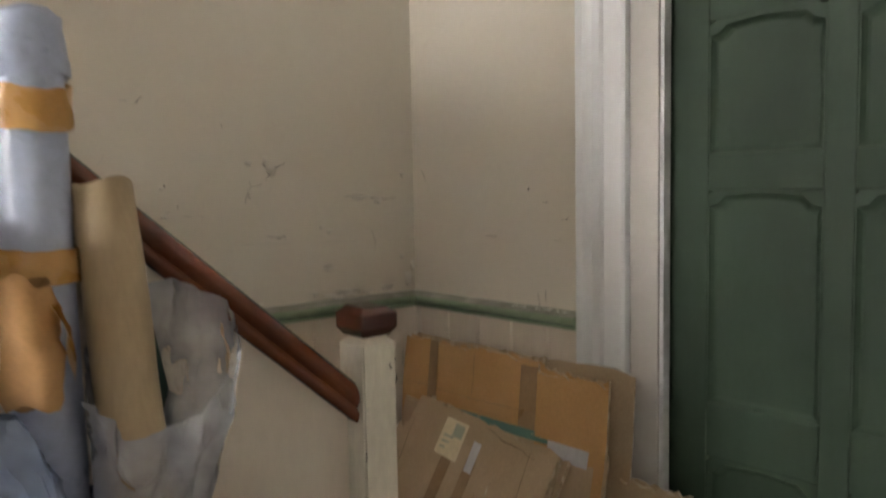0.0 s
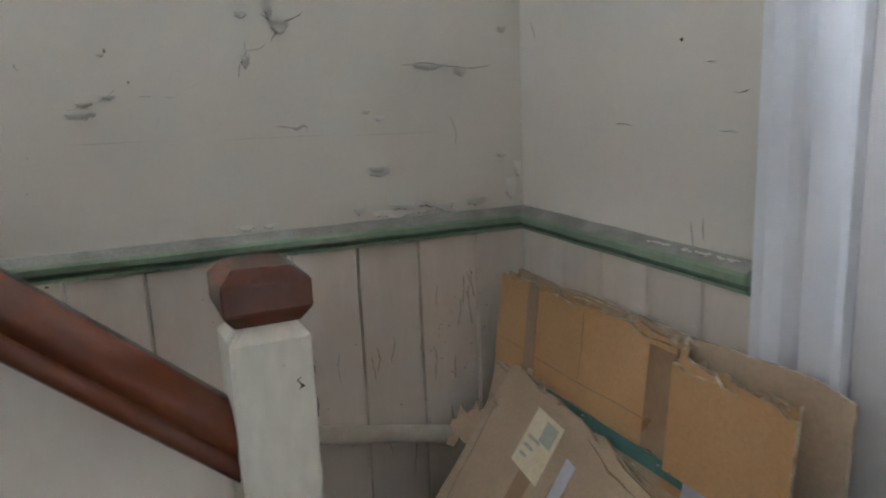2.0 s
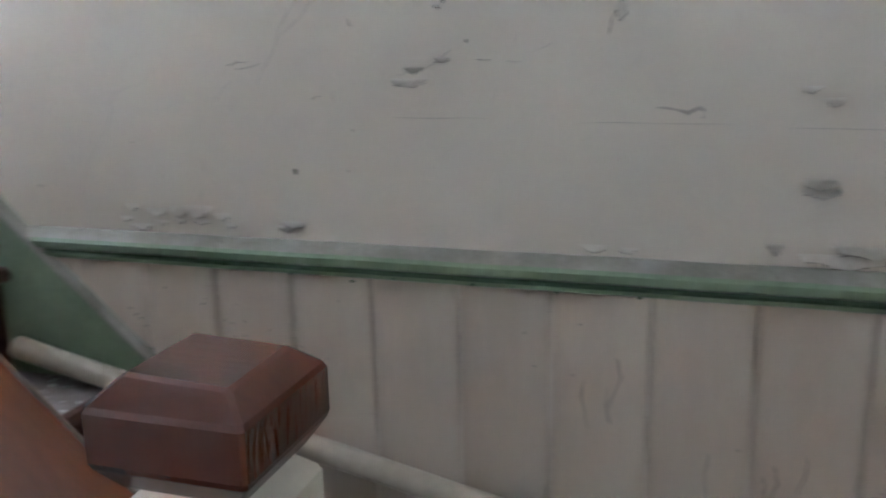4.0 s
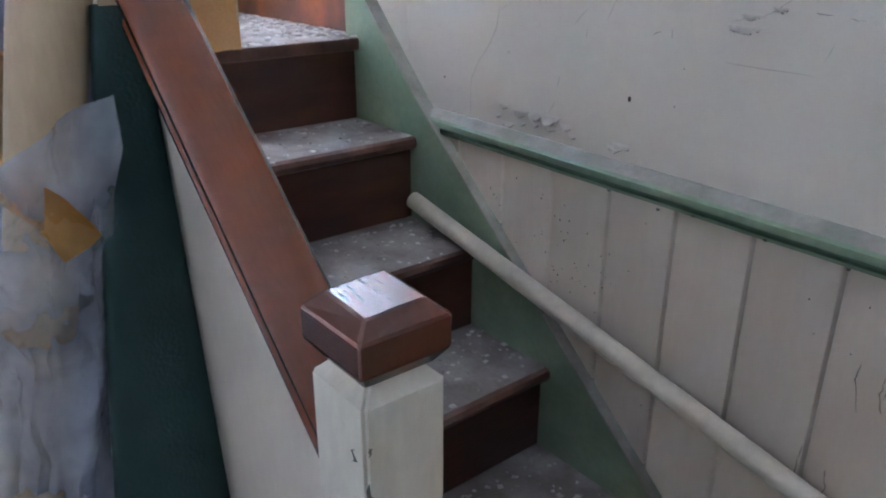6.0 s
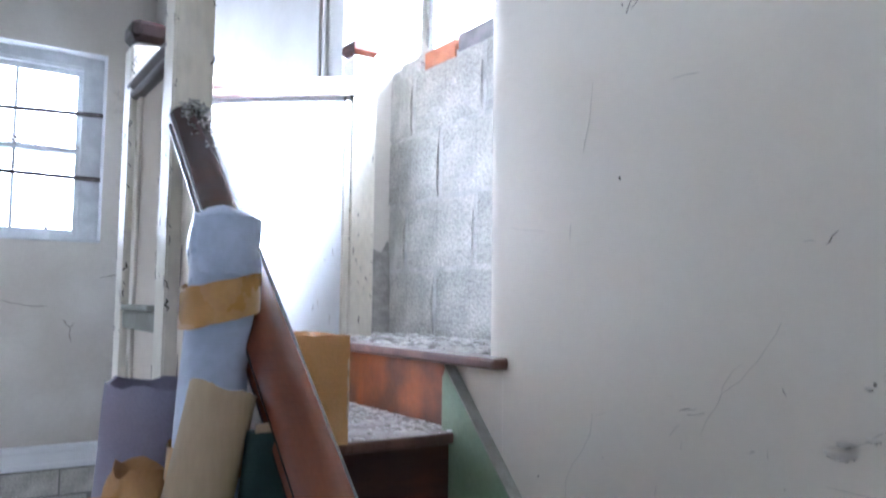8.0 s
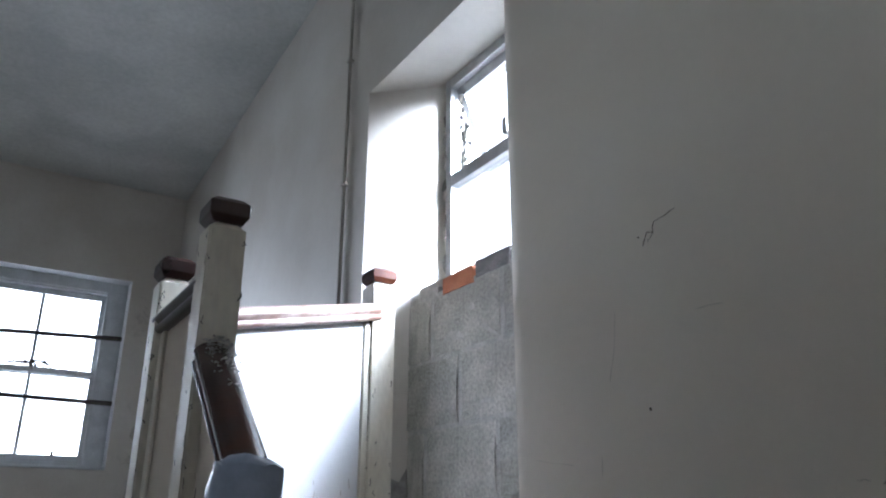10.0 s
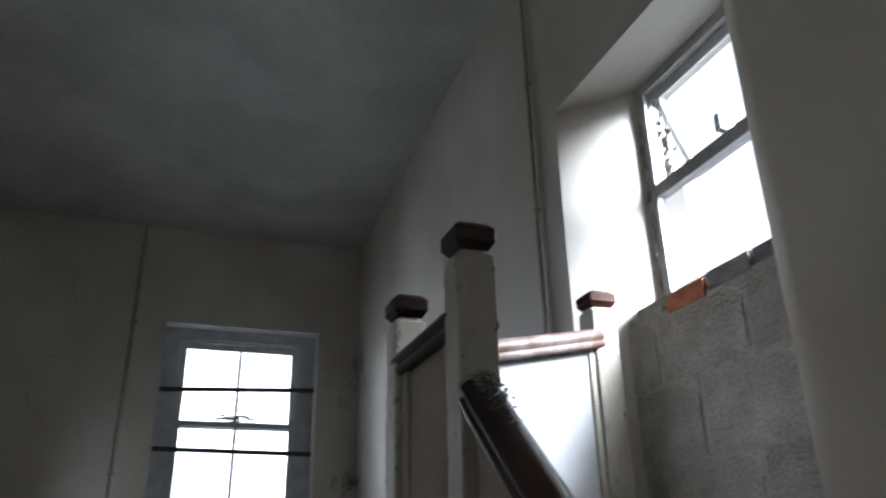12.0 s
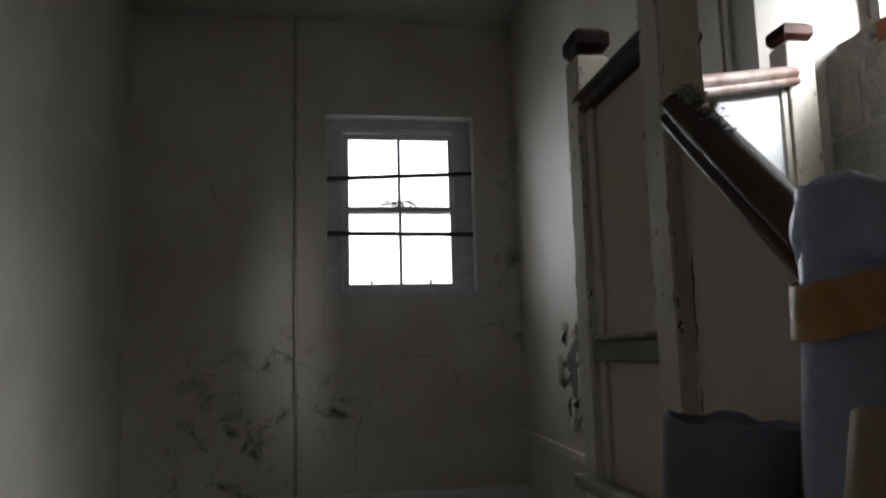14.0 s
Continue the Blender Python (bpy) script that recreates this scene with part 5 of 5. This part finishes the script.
# chipped paint on the short length of dado
dadoE = bpy.data.objects["dado_rail_east"]
for k in range(26):
    rnd = random.Random(k + 900)
    y = -0.50 - 0.2 * rnd.random()
    flake((-0.012 - 0.014 * rnd.random(), y, 1.1035), EX, (-0.4, 0, 0.9), 0.014 * rnd.uniform(0.5, 1.2), 0.007, 0.004, 700 + k, dadoE)
flake((-0.395, -0.024, 1.092), NX, (0, -0.5, 0.85), 0.022, 0.010, 0.006, 801, bpy.data.objects["dado_rail"])
dadoN = bpy.data.objects["dado_rail"]
for x in (-1.16, -1.05, -0.85, -0.72, -0.60, -0.98, -0.33):
    dot((x, -0.0282, 1.064 - 0.004 * math.sin(x * 40)), NO, 0.004, dadoN, GREEN_DARK, 0.6)

# damp stains and cracks of the window wall: thin dark mould patches with ragged outlines
MOULD = surface("black_mould", (0.26, 0.23, 0.19), (0.40, 0.36, 0.31), 0.95, 10, 70, 0.1, 0.35, (0.12, 0.105, 0.085))


WO = (1, 0, 0)
for i, (pts, w) in enumerate((([(-1.44, 2.08), (-1.45, 1.82), (-1.50, 1.70)], 0.008), ([(-0.30, 1.42), (-0.24, 1.34), (-0.235, 1.22)], 0.014), ([(-0.24, 1.34), (-0.21, 1.40)], 0.010), ([(-0.78, 1.58), (-0.6, 1.54), (-0.42, 1.53)], 0.012),
                              ([(-1.02, 1.15), (-1.15, 0.95), (-1.18, 0.70), (-1.2, 0.5)], 0.012), ([(-0.9, 1.28), (-1.02, 1.15)], 0.008), ([(-2.70, 3.25), (-2.62, 3.18)], 0.016), ([(-2.45, 3.10), (-2.38, 2.96), (-2.25, 2.82)], 0.010),
                              ([(-2.35, 3.42), (-2.05, 3.40)], 0.006), ([(-2.20, 4.30), (-2.24, 4.1), (-2.18, 3.85)], 0.006), ([(-0.02, 1.78), (0.18, 1.83)], 0.012), ([(-2.85, 2.5), (-2.7, 2.42), (-2.55, 2.38)], 0.006),
                              ([(-1.9, 1.62), (-1.72, 1.56), (-1.80, 1.50)], 0.02), ([(-2.55, 1.45), (-2.35, 1.40), (-2.25, 1.46)], 0.010), ([(-2.65, 1.40), (-2.68, 1.28), (-2.62, 1.22)], 0.010))):
    crack([(XW + 0.0018, y, z) for y, z in pts], w, WO, MOULD, WW, 60 + i)

# the blistered patch on the far stretch of the stair wall
rp = random.Random(77)
fs_dir = Vector((-1, (0.37 - YF) / (-3.17 - XW) * 1, 0)).normalized()
for k in range(46):
    x = rp.uniform(-6.35, -5.45)
    z = rp.uniform(1.08, 1.85)
    if abs(x + 5.85) / 0.5 + abs(z - 1.42) / 0.5 > 1.25:
        continue
    y = YF + (0.37 - YF) * (-3.17 - x) / (-3.17 - XW) - 0.001
    flake((x, y, z), NX, NO, rp.uniform(0.10, 0.22), rp.uniform(0.06, 0.13), 0.03, 300 + k, WF)
bp_ = bmesh.new()
for k in range(22):
    x, z, r = rp.gauss(-5.85, 0.16), rp.gauss(1.42, 0.17), rp.uniform(0.03, 0.11)
    y = YF + (0.37 - YF) * (-3.17 - x) / (-3.17 - XW) - 0.0015 - k * 0.0001
    vs = [bp_.verts.new((x + math.cos(a) * r * rp.uniform(0.6, 1.2), y, z + math.sin(a) * r * rp.uniform(0.6, 1.2))) for a in [-2 * math.pi * q / 11 for q in range(11)]]
    bp_.faces.new(vs)
part("bare_patch", bp_, BARE_DAMP, WF, "bare grey plaster where paint has fallen")

# ---- chipped paint on the posts ----
for o in [q for q in bpy.data.objects if q.name.startswith("newel_post")]:
    vs_ = [v.co for v in o.data.vertices]
    xm, ym = max(v.x for v in vs_), min(v.y for v in vs_)
    yc, xc = sum(v.y for v in vs_) / len(vs_), sum(v.x for v in vs_) / len(vs_)
    z_hi = max(v.z for v in vs_)
    for k in range(44 if xm < -1.5 else 16):
        rc = random.Random(k * 17 + int(z_hi * 100))
        z = z_hi - 0.02 - rc.random() * 1.0
        off = rc.choice((-0.039, 0.039, rc.uniform(-0.035, 0.035)))
        L = rc.uniform(0.006, 0.03)
        if rc.random() < 0.6:
            crack([(xm, yc + off, z), (xm, yc + off + rc.uniform(-0.004, 0.004), z - L)], rc.uniform(0.002, 0.006), (1, 0, 0), SHADE if k % 3 else HOLE, o, k, "chip")
        else:
            crack([(xc + off, ym, z), (xc + off + rc.uniform(-0.004, 0.004), ym, z - L)], rc.uniform(0.002, 0.006), (0, -1, 0), SHADE if k % 3 else HOLE, o, k, "chip")

# ---- surface conduits ----
con = thing("conduit", "painted cable conduit running up the window wall", "conduit")
part("tube", tube([(XW + 0.018, -1.70, 0.36), (XW + 0.018, -1.70, ZC)], 0.016, 12), CABLE, con, smooth=True)
for z in (3.75, 2.45, 4.5, 1.2):
    part("clip", slab(XW, XW + 0.04, -1.73, -1.67, z, z + 0.03, 0.004), CABLE, con)
con2 = thing("conduit", "painted cable conduit running up the stair wall", "conduit")
part("tube", tube([(-3.40, YF - 0.005, 2.2), (-3.40, YF - 0.005, 4.55), (-3.40, YF - 0.012, ZC)], 0.009, 12), CABLE, con2, smooth=True)
for z in (3.2, 3.9, 4.45):
    part("clip", slab(-3.415, -3.385, YF - 0.018, YF + 0.01, z, z + 0.018, 0.003), CABLE, con2)
jb = thing("junction_box", "small painted junction box under the ceiling", "junction box")
part("body", slab(-3.47, -3.37, YF - 0.05, YF + 0.01, 4.50, 4.60, 0.008), CABLE, jb)
part("lid", slab(-3.462, -3.378, YF - 0.058, YF - 0.051, 4.508, 4.592, 0.004), WHITE, jb)
single("loose_cable", tube([(-1.95, YF - 0.01, 3.62), (-1.93, YF - 0.02, 3.70), (-1.95, YF - 0.03, 3.80), (-1.90, YF - 0.01, 3.95)], 0.006, 8), HOLE, "short loose black cable end on the wall", "cable", smooth=True)

# ---- twigs, thread and catches in the sash window ----
nb = bmesh.new()
rt = random.Random(12)
for k in range(34):
    y0 = ymid + rt.gauss(0, 0.13)
    a = rt.uniform(-0.5, 0.5)
    Lg = rt.uniform(0.05, 0.16)
    z0 = ZM + 0.035 + abs(rt.gauss(0, 0.02))
    tube([(WX + 0.02 + rt.uniform(-0.02, 0.03), y0 - Lg, z0 - a * 0.03), (WX + 0.03, y0, z0 + 0.02 + rt.random() * 0.03), (WX + 0.02 + rt.uniform(-0.02, 0.03), y0 + Lg, z0 + a * 0.05 - 0.02)], 0.0035, 5, bm=nb)
tagged(part("nest", nb, STRAW), "ragged nest of dry twigs on the sash window", "nest", kind="stuff")
part("cord", tube([(WX + 0.05, ymid + 0.02, 3.58), (WX + 0.055, ymid + 0.035, 3.3), (WX + 0.05, ymid + 0.06, 3.06), (WX + 0.05, ymid + 0.05, ZM + 0.05)], 0.004, 6), STRAW, w1, "thin dark hanging cord")
part("cord", tube([(WX + 0.05, ymid + 0.02, 2.66), (WX + 0.055, ymid + 0.03, 2.5), (WX + 0.05, ymid + 0.07, 2.35), (WX + 0.05, ymid + 0.04, 2.26), (WX + 0.05, ymid + 0.025, 2.30)], 0.004, 6), STRAW, w1, "thin looped cord")
for y in (GY0 + 0.26, GY1 - 0.26):
    part("sash_lift", slab(WX + 0.045, WX + 0.06, y - 0.012, y + 0.012, WZ0 + 0.11, WZ0 + 0.15, 0.003), RUST, w1, "small dark sash lift")

# ---- broken plaster round the recess window, mortar patch ----
rb = random.Random(5)
for k in range(26):
    z = rb.uniform(2.62, 3.58)
    s = rb.uniform(0.012, 0.035)
    b = bmesh.new()
    bmesh.ops.create_icosphere(b, subdivisions=1, radius=s)
    for v in b.verts:
        v.co = Vector((v.co.x * 0.5, v.co.y * 0.6, v.co.z * 1.3)) * rb.uniform(0.7, 1.3) + Vector((-2.905 + rb.uniform(-0.012, 0.012), 0.45, z))
    part("broken_plaster", b, PLASTER_BARE if k % 3 == 0 else PLASTER_FLAKE, WF)
pt = bmesh.new()
out_ = [(-3.06, 1.47), (-3.10, 1.52), (-3.115, 1.60), (-3.10, 1.66), (-3.12, 1.72), (-3.105, 1.80), (-3.07, 1.83), (-3.04, 1.81), (-3.02, 1.86), (-3.005, 1.47)]
vs = [pt.verts.new((x, YF + (x + 3.17) * 0.29 / 0.27 - 0.006, z)) for x, z in out_]
pf = pt.faces.new(vs)
ex = bmesh.ops.extrude_face_region(pt, geom=[pf])
for v in ex["geom"]:
    if isinstance(v, bmesh.types.BMVert):
        v.co += Vector((0.006, -0.006, 0))
bmesh.ops.recalc_face_normals(pt, faces=pt.faces)
part("mortar_patch", pt, PLASTER_BARE, WF, "rough grey mortar patch")
for pts, w in (([(-1.912, 1.72), (-1.911, 1.62), (-1.914, 1.55)], 0.006), ([(-1.913, 1.49), (-1.911, 1.42)], 0.006), ([(-1.912, 1.98), (-1.913, 1.90)], 0.005)):
    crack([(x, YO - 0.0125, z) for x, z in pts], w, (0, -1, 0), HOLE, stair, int(pts[0][1] * 100), "gap")
dirt = random.Random(44)
for k in range(150):
    z = FB + 0.05 + 0.38 * dirt.random()
    x = FX0 + 0.060 + abs(dirt.gauss(0, 0.032)) + (0.02 if z < FB + 0.25 else 0)
    s_ = dirt.uniform(0.004, 0.013)
    b = bmesh.new()
    bmesh.ops.create_icosphere(b, subdivisions=1, radius=s_)
    for v in b.verts:
        v.co = Vector((v.co.x, v.co.y * 0.25, v.co.z * 1.4)) * dirt.uniform(0.7, 1.2) + Vector((min(x, FX0 + 0.17), fy + 0.012, z))
    part("crumbled_render", b, PLASTER_BARE if k % 2 else PLASTER_FLAKE, w2, "crumbling grey render outside the vent" if k == 0 else "")
bd = Vector((bal_d.x, bal_d.y, 0))
bo = Vector((0.88, 0.475, 0)).normalized()
for k in range(44):
    rk = random.Random(1200 + k)
    q = Vector((bal_a.x, bal_a.y, 0)) + bd * rk.uniform(0.05, 0.85)
    z = 1.42 + abs(rk.gauss(0, 0.20))
    if z < 2.1:
        crack([q + bo * 0.0125 + Vector((0, 0, z)), q + bo * 0.0125 + bd * rk.uniform(-0.006, 0.006) + Vector((0, 0, z - rk.uniform(0.01, 0.045)))], rk.uniform(0.0015, 0.004), bo, SCUFF if k % 3 else SHADE, stair, k, "scuff")
# ---- rubble and paint chips on the steps ----


def rubble(name, label, n, area, z, size, seed, back=0.0):
    """Many small angular chips scattered over a rectangle; thicker towards the back."""
    r = random.Random(seed)
    x0, x1, y0, y1 = area
    verts, faces = [], []
    for k in range(n):
        if back and r.random() < back:
            x = x0 + (x1 - x0) * r.random() ** 2.2
        else:
            x = r.uniform(x0, x1)
        y = r.uniform(y0, y1)
        s = size * r.uniform(0.25, 1.0) ** 1.6
        ax, ay, az = s * r.uniform(0.5, 1.3), s * r.uniform(0.5, 1.3), s * r.uniform(0.12, 0.5)
        t = r.uniform(0, 3.14)
        ca, sa = math.cos(t), math.sin(t)
        b = len(verts)
        for cx, cy, cz in ((-1, -1, 0), (1, -0.8, 0), (0.9, 1, 0), (-0.8, 0.9, 0), (-0.6, -0.5, 1), (0.7, -0.6, 0.8), (0.5, 0.6, 1), (-0.5, 0.5, 0.7)):
            px, py = cx * ax * r.uniform(0.7, 1.1), cy * ay * r.uniform(0.7, 1.1)
            verts.append((x + px * ca - py * sa, y + px * sa + py * ca, z + 0.0006 + cz * az))
        faces += [[b + q for q in f] for f in ((0, 1, 5, 4), (1, 2, 6, 5), (2, 3, 7, 6), (3, 0, 4, 7), (4, 5, 6, 7), (3, 2, 1, 0))]
    me = bpy.data.meshes.new(name)
    me.from_pydata(verts, [], faces)
    me.materials.append(CHIP)
    return tagged(new(name, me), label, "rubble", kind="stuff")


CHIP = surface("plaster_chip", (0.26, 0.25, 0.23), (0.62, 0.60, 0.56), 0.95, 40, 160, 0.1, low=0.4, high=0.6)
cn, cl = CHIP.node_tree.nodes, CHIP.node_tree.links
geo = cn.new("ShaderNodeNewGeometry")
cr = cn.new("ShaderNodeValToRGB")
cr.color_ramp.elements[0].color, cr.color_ramp.elements[1].color = (0.20, 0.185, 0.17, 1), (0.62, 0.60, 0.565, 1)
cl.new(geo.outputs["Random Per Island"], cr.inputs[0])
cl.new(cr.outputs[0], cn["Principled BSDF"].inputs["Base Color"])
for i in range(5):
    x, z = NOSE[i]
    rubble("paint_chips", "scattered grey paint chips and dust on a tread", 290, (x - 0.235, x - 0.01, -0.74, -0.035), z, 0.0080, 200 + i, 0.80)
rubble("plaster_rubble", "grey plaster rubble and paint flakes on the landing", 520, (-2.42, -1.99, -0.36, -0.03), 1.26, 0.0115, 210, 0.75)
rubble("plaster_rubble", "grey plaster rubble along the foot of a riser", 420, (-2.75, -2.06, -0.10, -0.005), 1.26, 0.013, 213)
rubble("plaster_rubble", "loose plaster rubble before the blockwork", 900, (-3.02, -1.92, 0.03, 0.33), 1.469, 0.030, 211)
rubble("plaster_rubble", "pale plaster dust heaped at the foot of the blockwork", 420, (-3.0, -1.91, 0.24, 0.335), 1.478, 0.022, 212)
rubble("paint_chips", "pale paint chips along a balustrade foot", 150, (-2.62, -2.5, -0.62, -0.2), 1.262, 0.012, 214)
rr_ = random.Random(9)
deb = bmesh.new()
for k in range(150):
    s = abs(rr_.gauss(0, 0.05))
    x = -1.915 + min(s, 0.14)
    a = rr_.uniform(-0.030, 0.030)
    p = Vector((x, YO + a, zr(x) + 0.084 - abs(a) * 0.35))
    v3 = [deb.verts.new(p + Vector((rr_.uniform(-1, 1), rr_.uniform(-1, 1), rr_.uniform(-0.4, 0.8))) * 0.007) for _ in range(4)]
    for f in ((0, 1, 2), (0, 2, 3), (0, 3, 1), (1, 3, 2)):
        deb.faces.new([v3[q] for q in f])
me = mesh_of("rail_rubble", deb, CHIP)
tagged(new("rail_rubble", me), "grey plaster crumbs caught on a handrail end", "rubble", kind="stuff")

# ---- pieces: boards, blocks, bricks ----


def board_mesh(w, z0, z1):
    """One V-jointed board, its face towards -y, its foot at z0."""
    bm = bmesh.new()
    e = 0.0046
    prof = [(0.0008, 0), (0.0012, -0.0025), (e, -0.0095), (w / 2, -0.0098), (w - e, -0.0095), (w - 0.0012, -0.0025), (w - 0.0008, 0)]
    prism(prof, "z", z0, z1, bm=bm)
    return mesh_of("board", bm, BOARD)


panel = thing("wainscot", "cream painted tongue and groove boarding below a dado rail", "panelling", kind=STRUCT)
panel_e = thing("wainscot_east", "cream painted tongue and groove boarding beside a door", "panelling", kind=STRUCT)
bm_full = board_mesh(0.1475, 0.0, 1.068)
xs = [-0.140 - 0.1475 * k for k in range(12)]
for k, xa in enumerate(xs):
    ob = new("board", bm_full)
    ob.location = (xa - 0.1475, 0, 0)
    ob.parent = panel
last = new("board", board_mesh(0.138, 0.0, 1.052))
last.location = (-0.139, 0, 0)
last.parent = panel
bm_e = board_mesh(0.146, 0.0, 1.052)
for k in range(5):
    ob = new("board", bm_e)
    ob.rotation_euler = (0, 0, radians(-90))
    ob.location = (0, -0.038 - 0.146 * k, 0)
    ob.parent = panel_e
# cracks in the paint of the boards
for i in range(30):
    r9 = random.Random(500 + i)
    xa, za = r9.uniform(-0.75, -0.03), r9.uniform(0.55, 0.98)
    crack([(xa, -0.0100, za), (xa + r9.uniform(-0.008, 0.008), -0.0100, za - 0.03), (xa + r9.uniform(-0.012, 0.012), -0.0100, za - r9.uniform(0.05, 0.09))], 0.002, NO, SHADE, panel, 500 + i)
for i in range(120):
    r9 = random.Random(800 + i)
    cx, cz, sx, sz = ((-0.85, 0.87, 0.6, 0.14), (-1.38, 0.92, 0.12, 0.08), (-0.20, 0.82, 0.05, 0.08), (-1.22, 0.86, 0.05, 0.04))[i % 4]
    xx, zz = r9.gauss(cx, sx), r9.gauss(cz, sz)
    if -1.62 < xx < -0.04 and 0.55 < zz < 1.04 and zz > zs(xx) + 0.12:
        dot((xx, -0.0100, zz), NO, r9.uniform(0.0005, 0.0015), panel)

BH = 0.288
bl = random.Random(3)


def block_mesh(w, h, d, name="block", material=BLOCK, rough=0.004):
    bm = slab(0, w, 0, d, 0, h)
    bmesh.ops.subdivide_edges(bm, edges=list(bm.edges), cuts=4, use_grid_fill=True)
    for v in bm.verts:
        v.co += Vector((noise.noise(v.co * 31), noise.noise(v.co * 27 + Vector((4, 4, 4))), noise.noise(v.co * 29 + Vector((8, 1, 2))))) * rough
    return mesh_of(name, bm, material)


big = block_mesh(0.46, BH - 0.022, 0.09, rough=0.007)
for r in range(4):
    z = 1.475 + r * BH * 0.925
    hh = 0.925
    off = (-3.13, -3.344, -3.10, -3.30)[r]
    xk = off
    while xk < -1.91:
        x0, x1 = max(xk, -3.04), min(xk + 0.46, -1.905)
        if x1 - x0 > 0.03:
            ob = new("block", big)
            ob.scale = ((x1 - x0 - 0.016) / 0.46, 1, hh)
            ob.location = (x0, RY - 0.0035 + bl.uniform(-0.0015, 0.0015), z)
            ob.parent = blocks
        xk += 0.472
brk = thing("brick_course", "orange and grey bricks bedded on the blockwork", "brick course", kind=STRUCT)
bmesh_brick = block_mesh(0.21, 0.066, 0.10, "brick", BRICK)
bmesh_grey = block_mesh(0.21, 0.066, 0.10, "brick", BRICK_GREY)
for k, xb in enumerate((-2.755, -2.53, -2.305, -2.08)):
    ob = new("brick", bmesh_brick if k == 0 else bmesh_grey)
    ob.location = (xb, RY - 0.006 + 0.004 * k, 2.512 + 0.012 * min(k, 1))
    ob.parent = brk
part("mortar_back", slab(-3.03, -1.92, RY + 0.03, RY + 0.11, 2.50, 2.602), MORTAR, brk)
part("mortar_bed", slab(-3.03, -2.80, RY, RY + 0.1, 2.530, 2.566, 0.012), MORTAR, brk)
# bare blocks under the white board of the window wall
low = thing("blockwork_low", "bare dark grey concrete blocks at the wall's foot", "block wall", kind=STRUCT)
part("mortar", slab(XW + 0.001, XW + 0.012, YL, 0.36, ZL, 0.158), GROUT, low)
bl2 = block_mesh(0.43, 0.205, 0.012, "block", BLOCK, 0.002)
for r in range(5):
    z = 0.158 - 0.222 * (r + 1)
    yk = YL + (0.0 if r % 2 else 0.22)
    while yk + 0.43 < 0.36:
        ob = new("block", bl2)
        ob.rotation_euler = (0, 0, radians(90))
        ob.location = (XW + 0.022, yk, z)
        ob.parent = low
        yk += 0.445
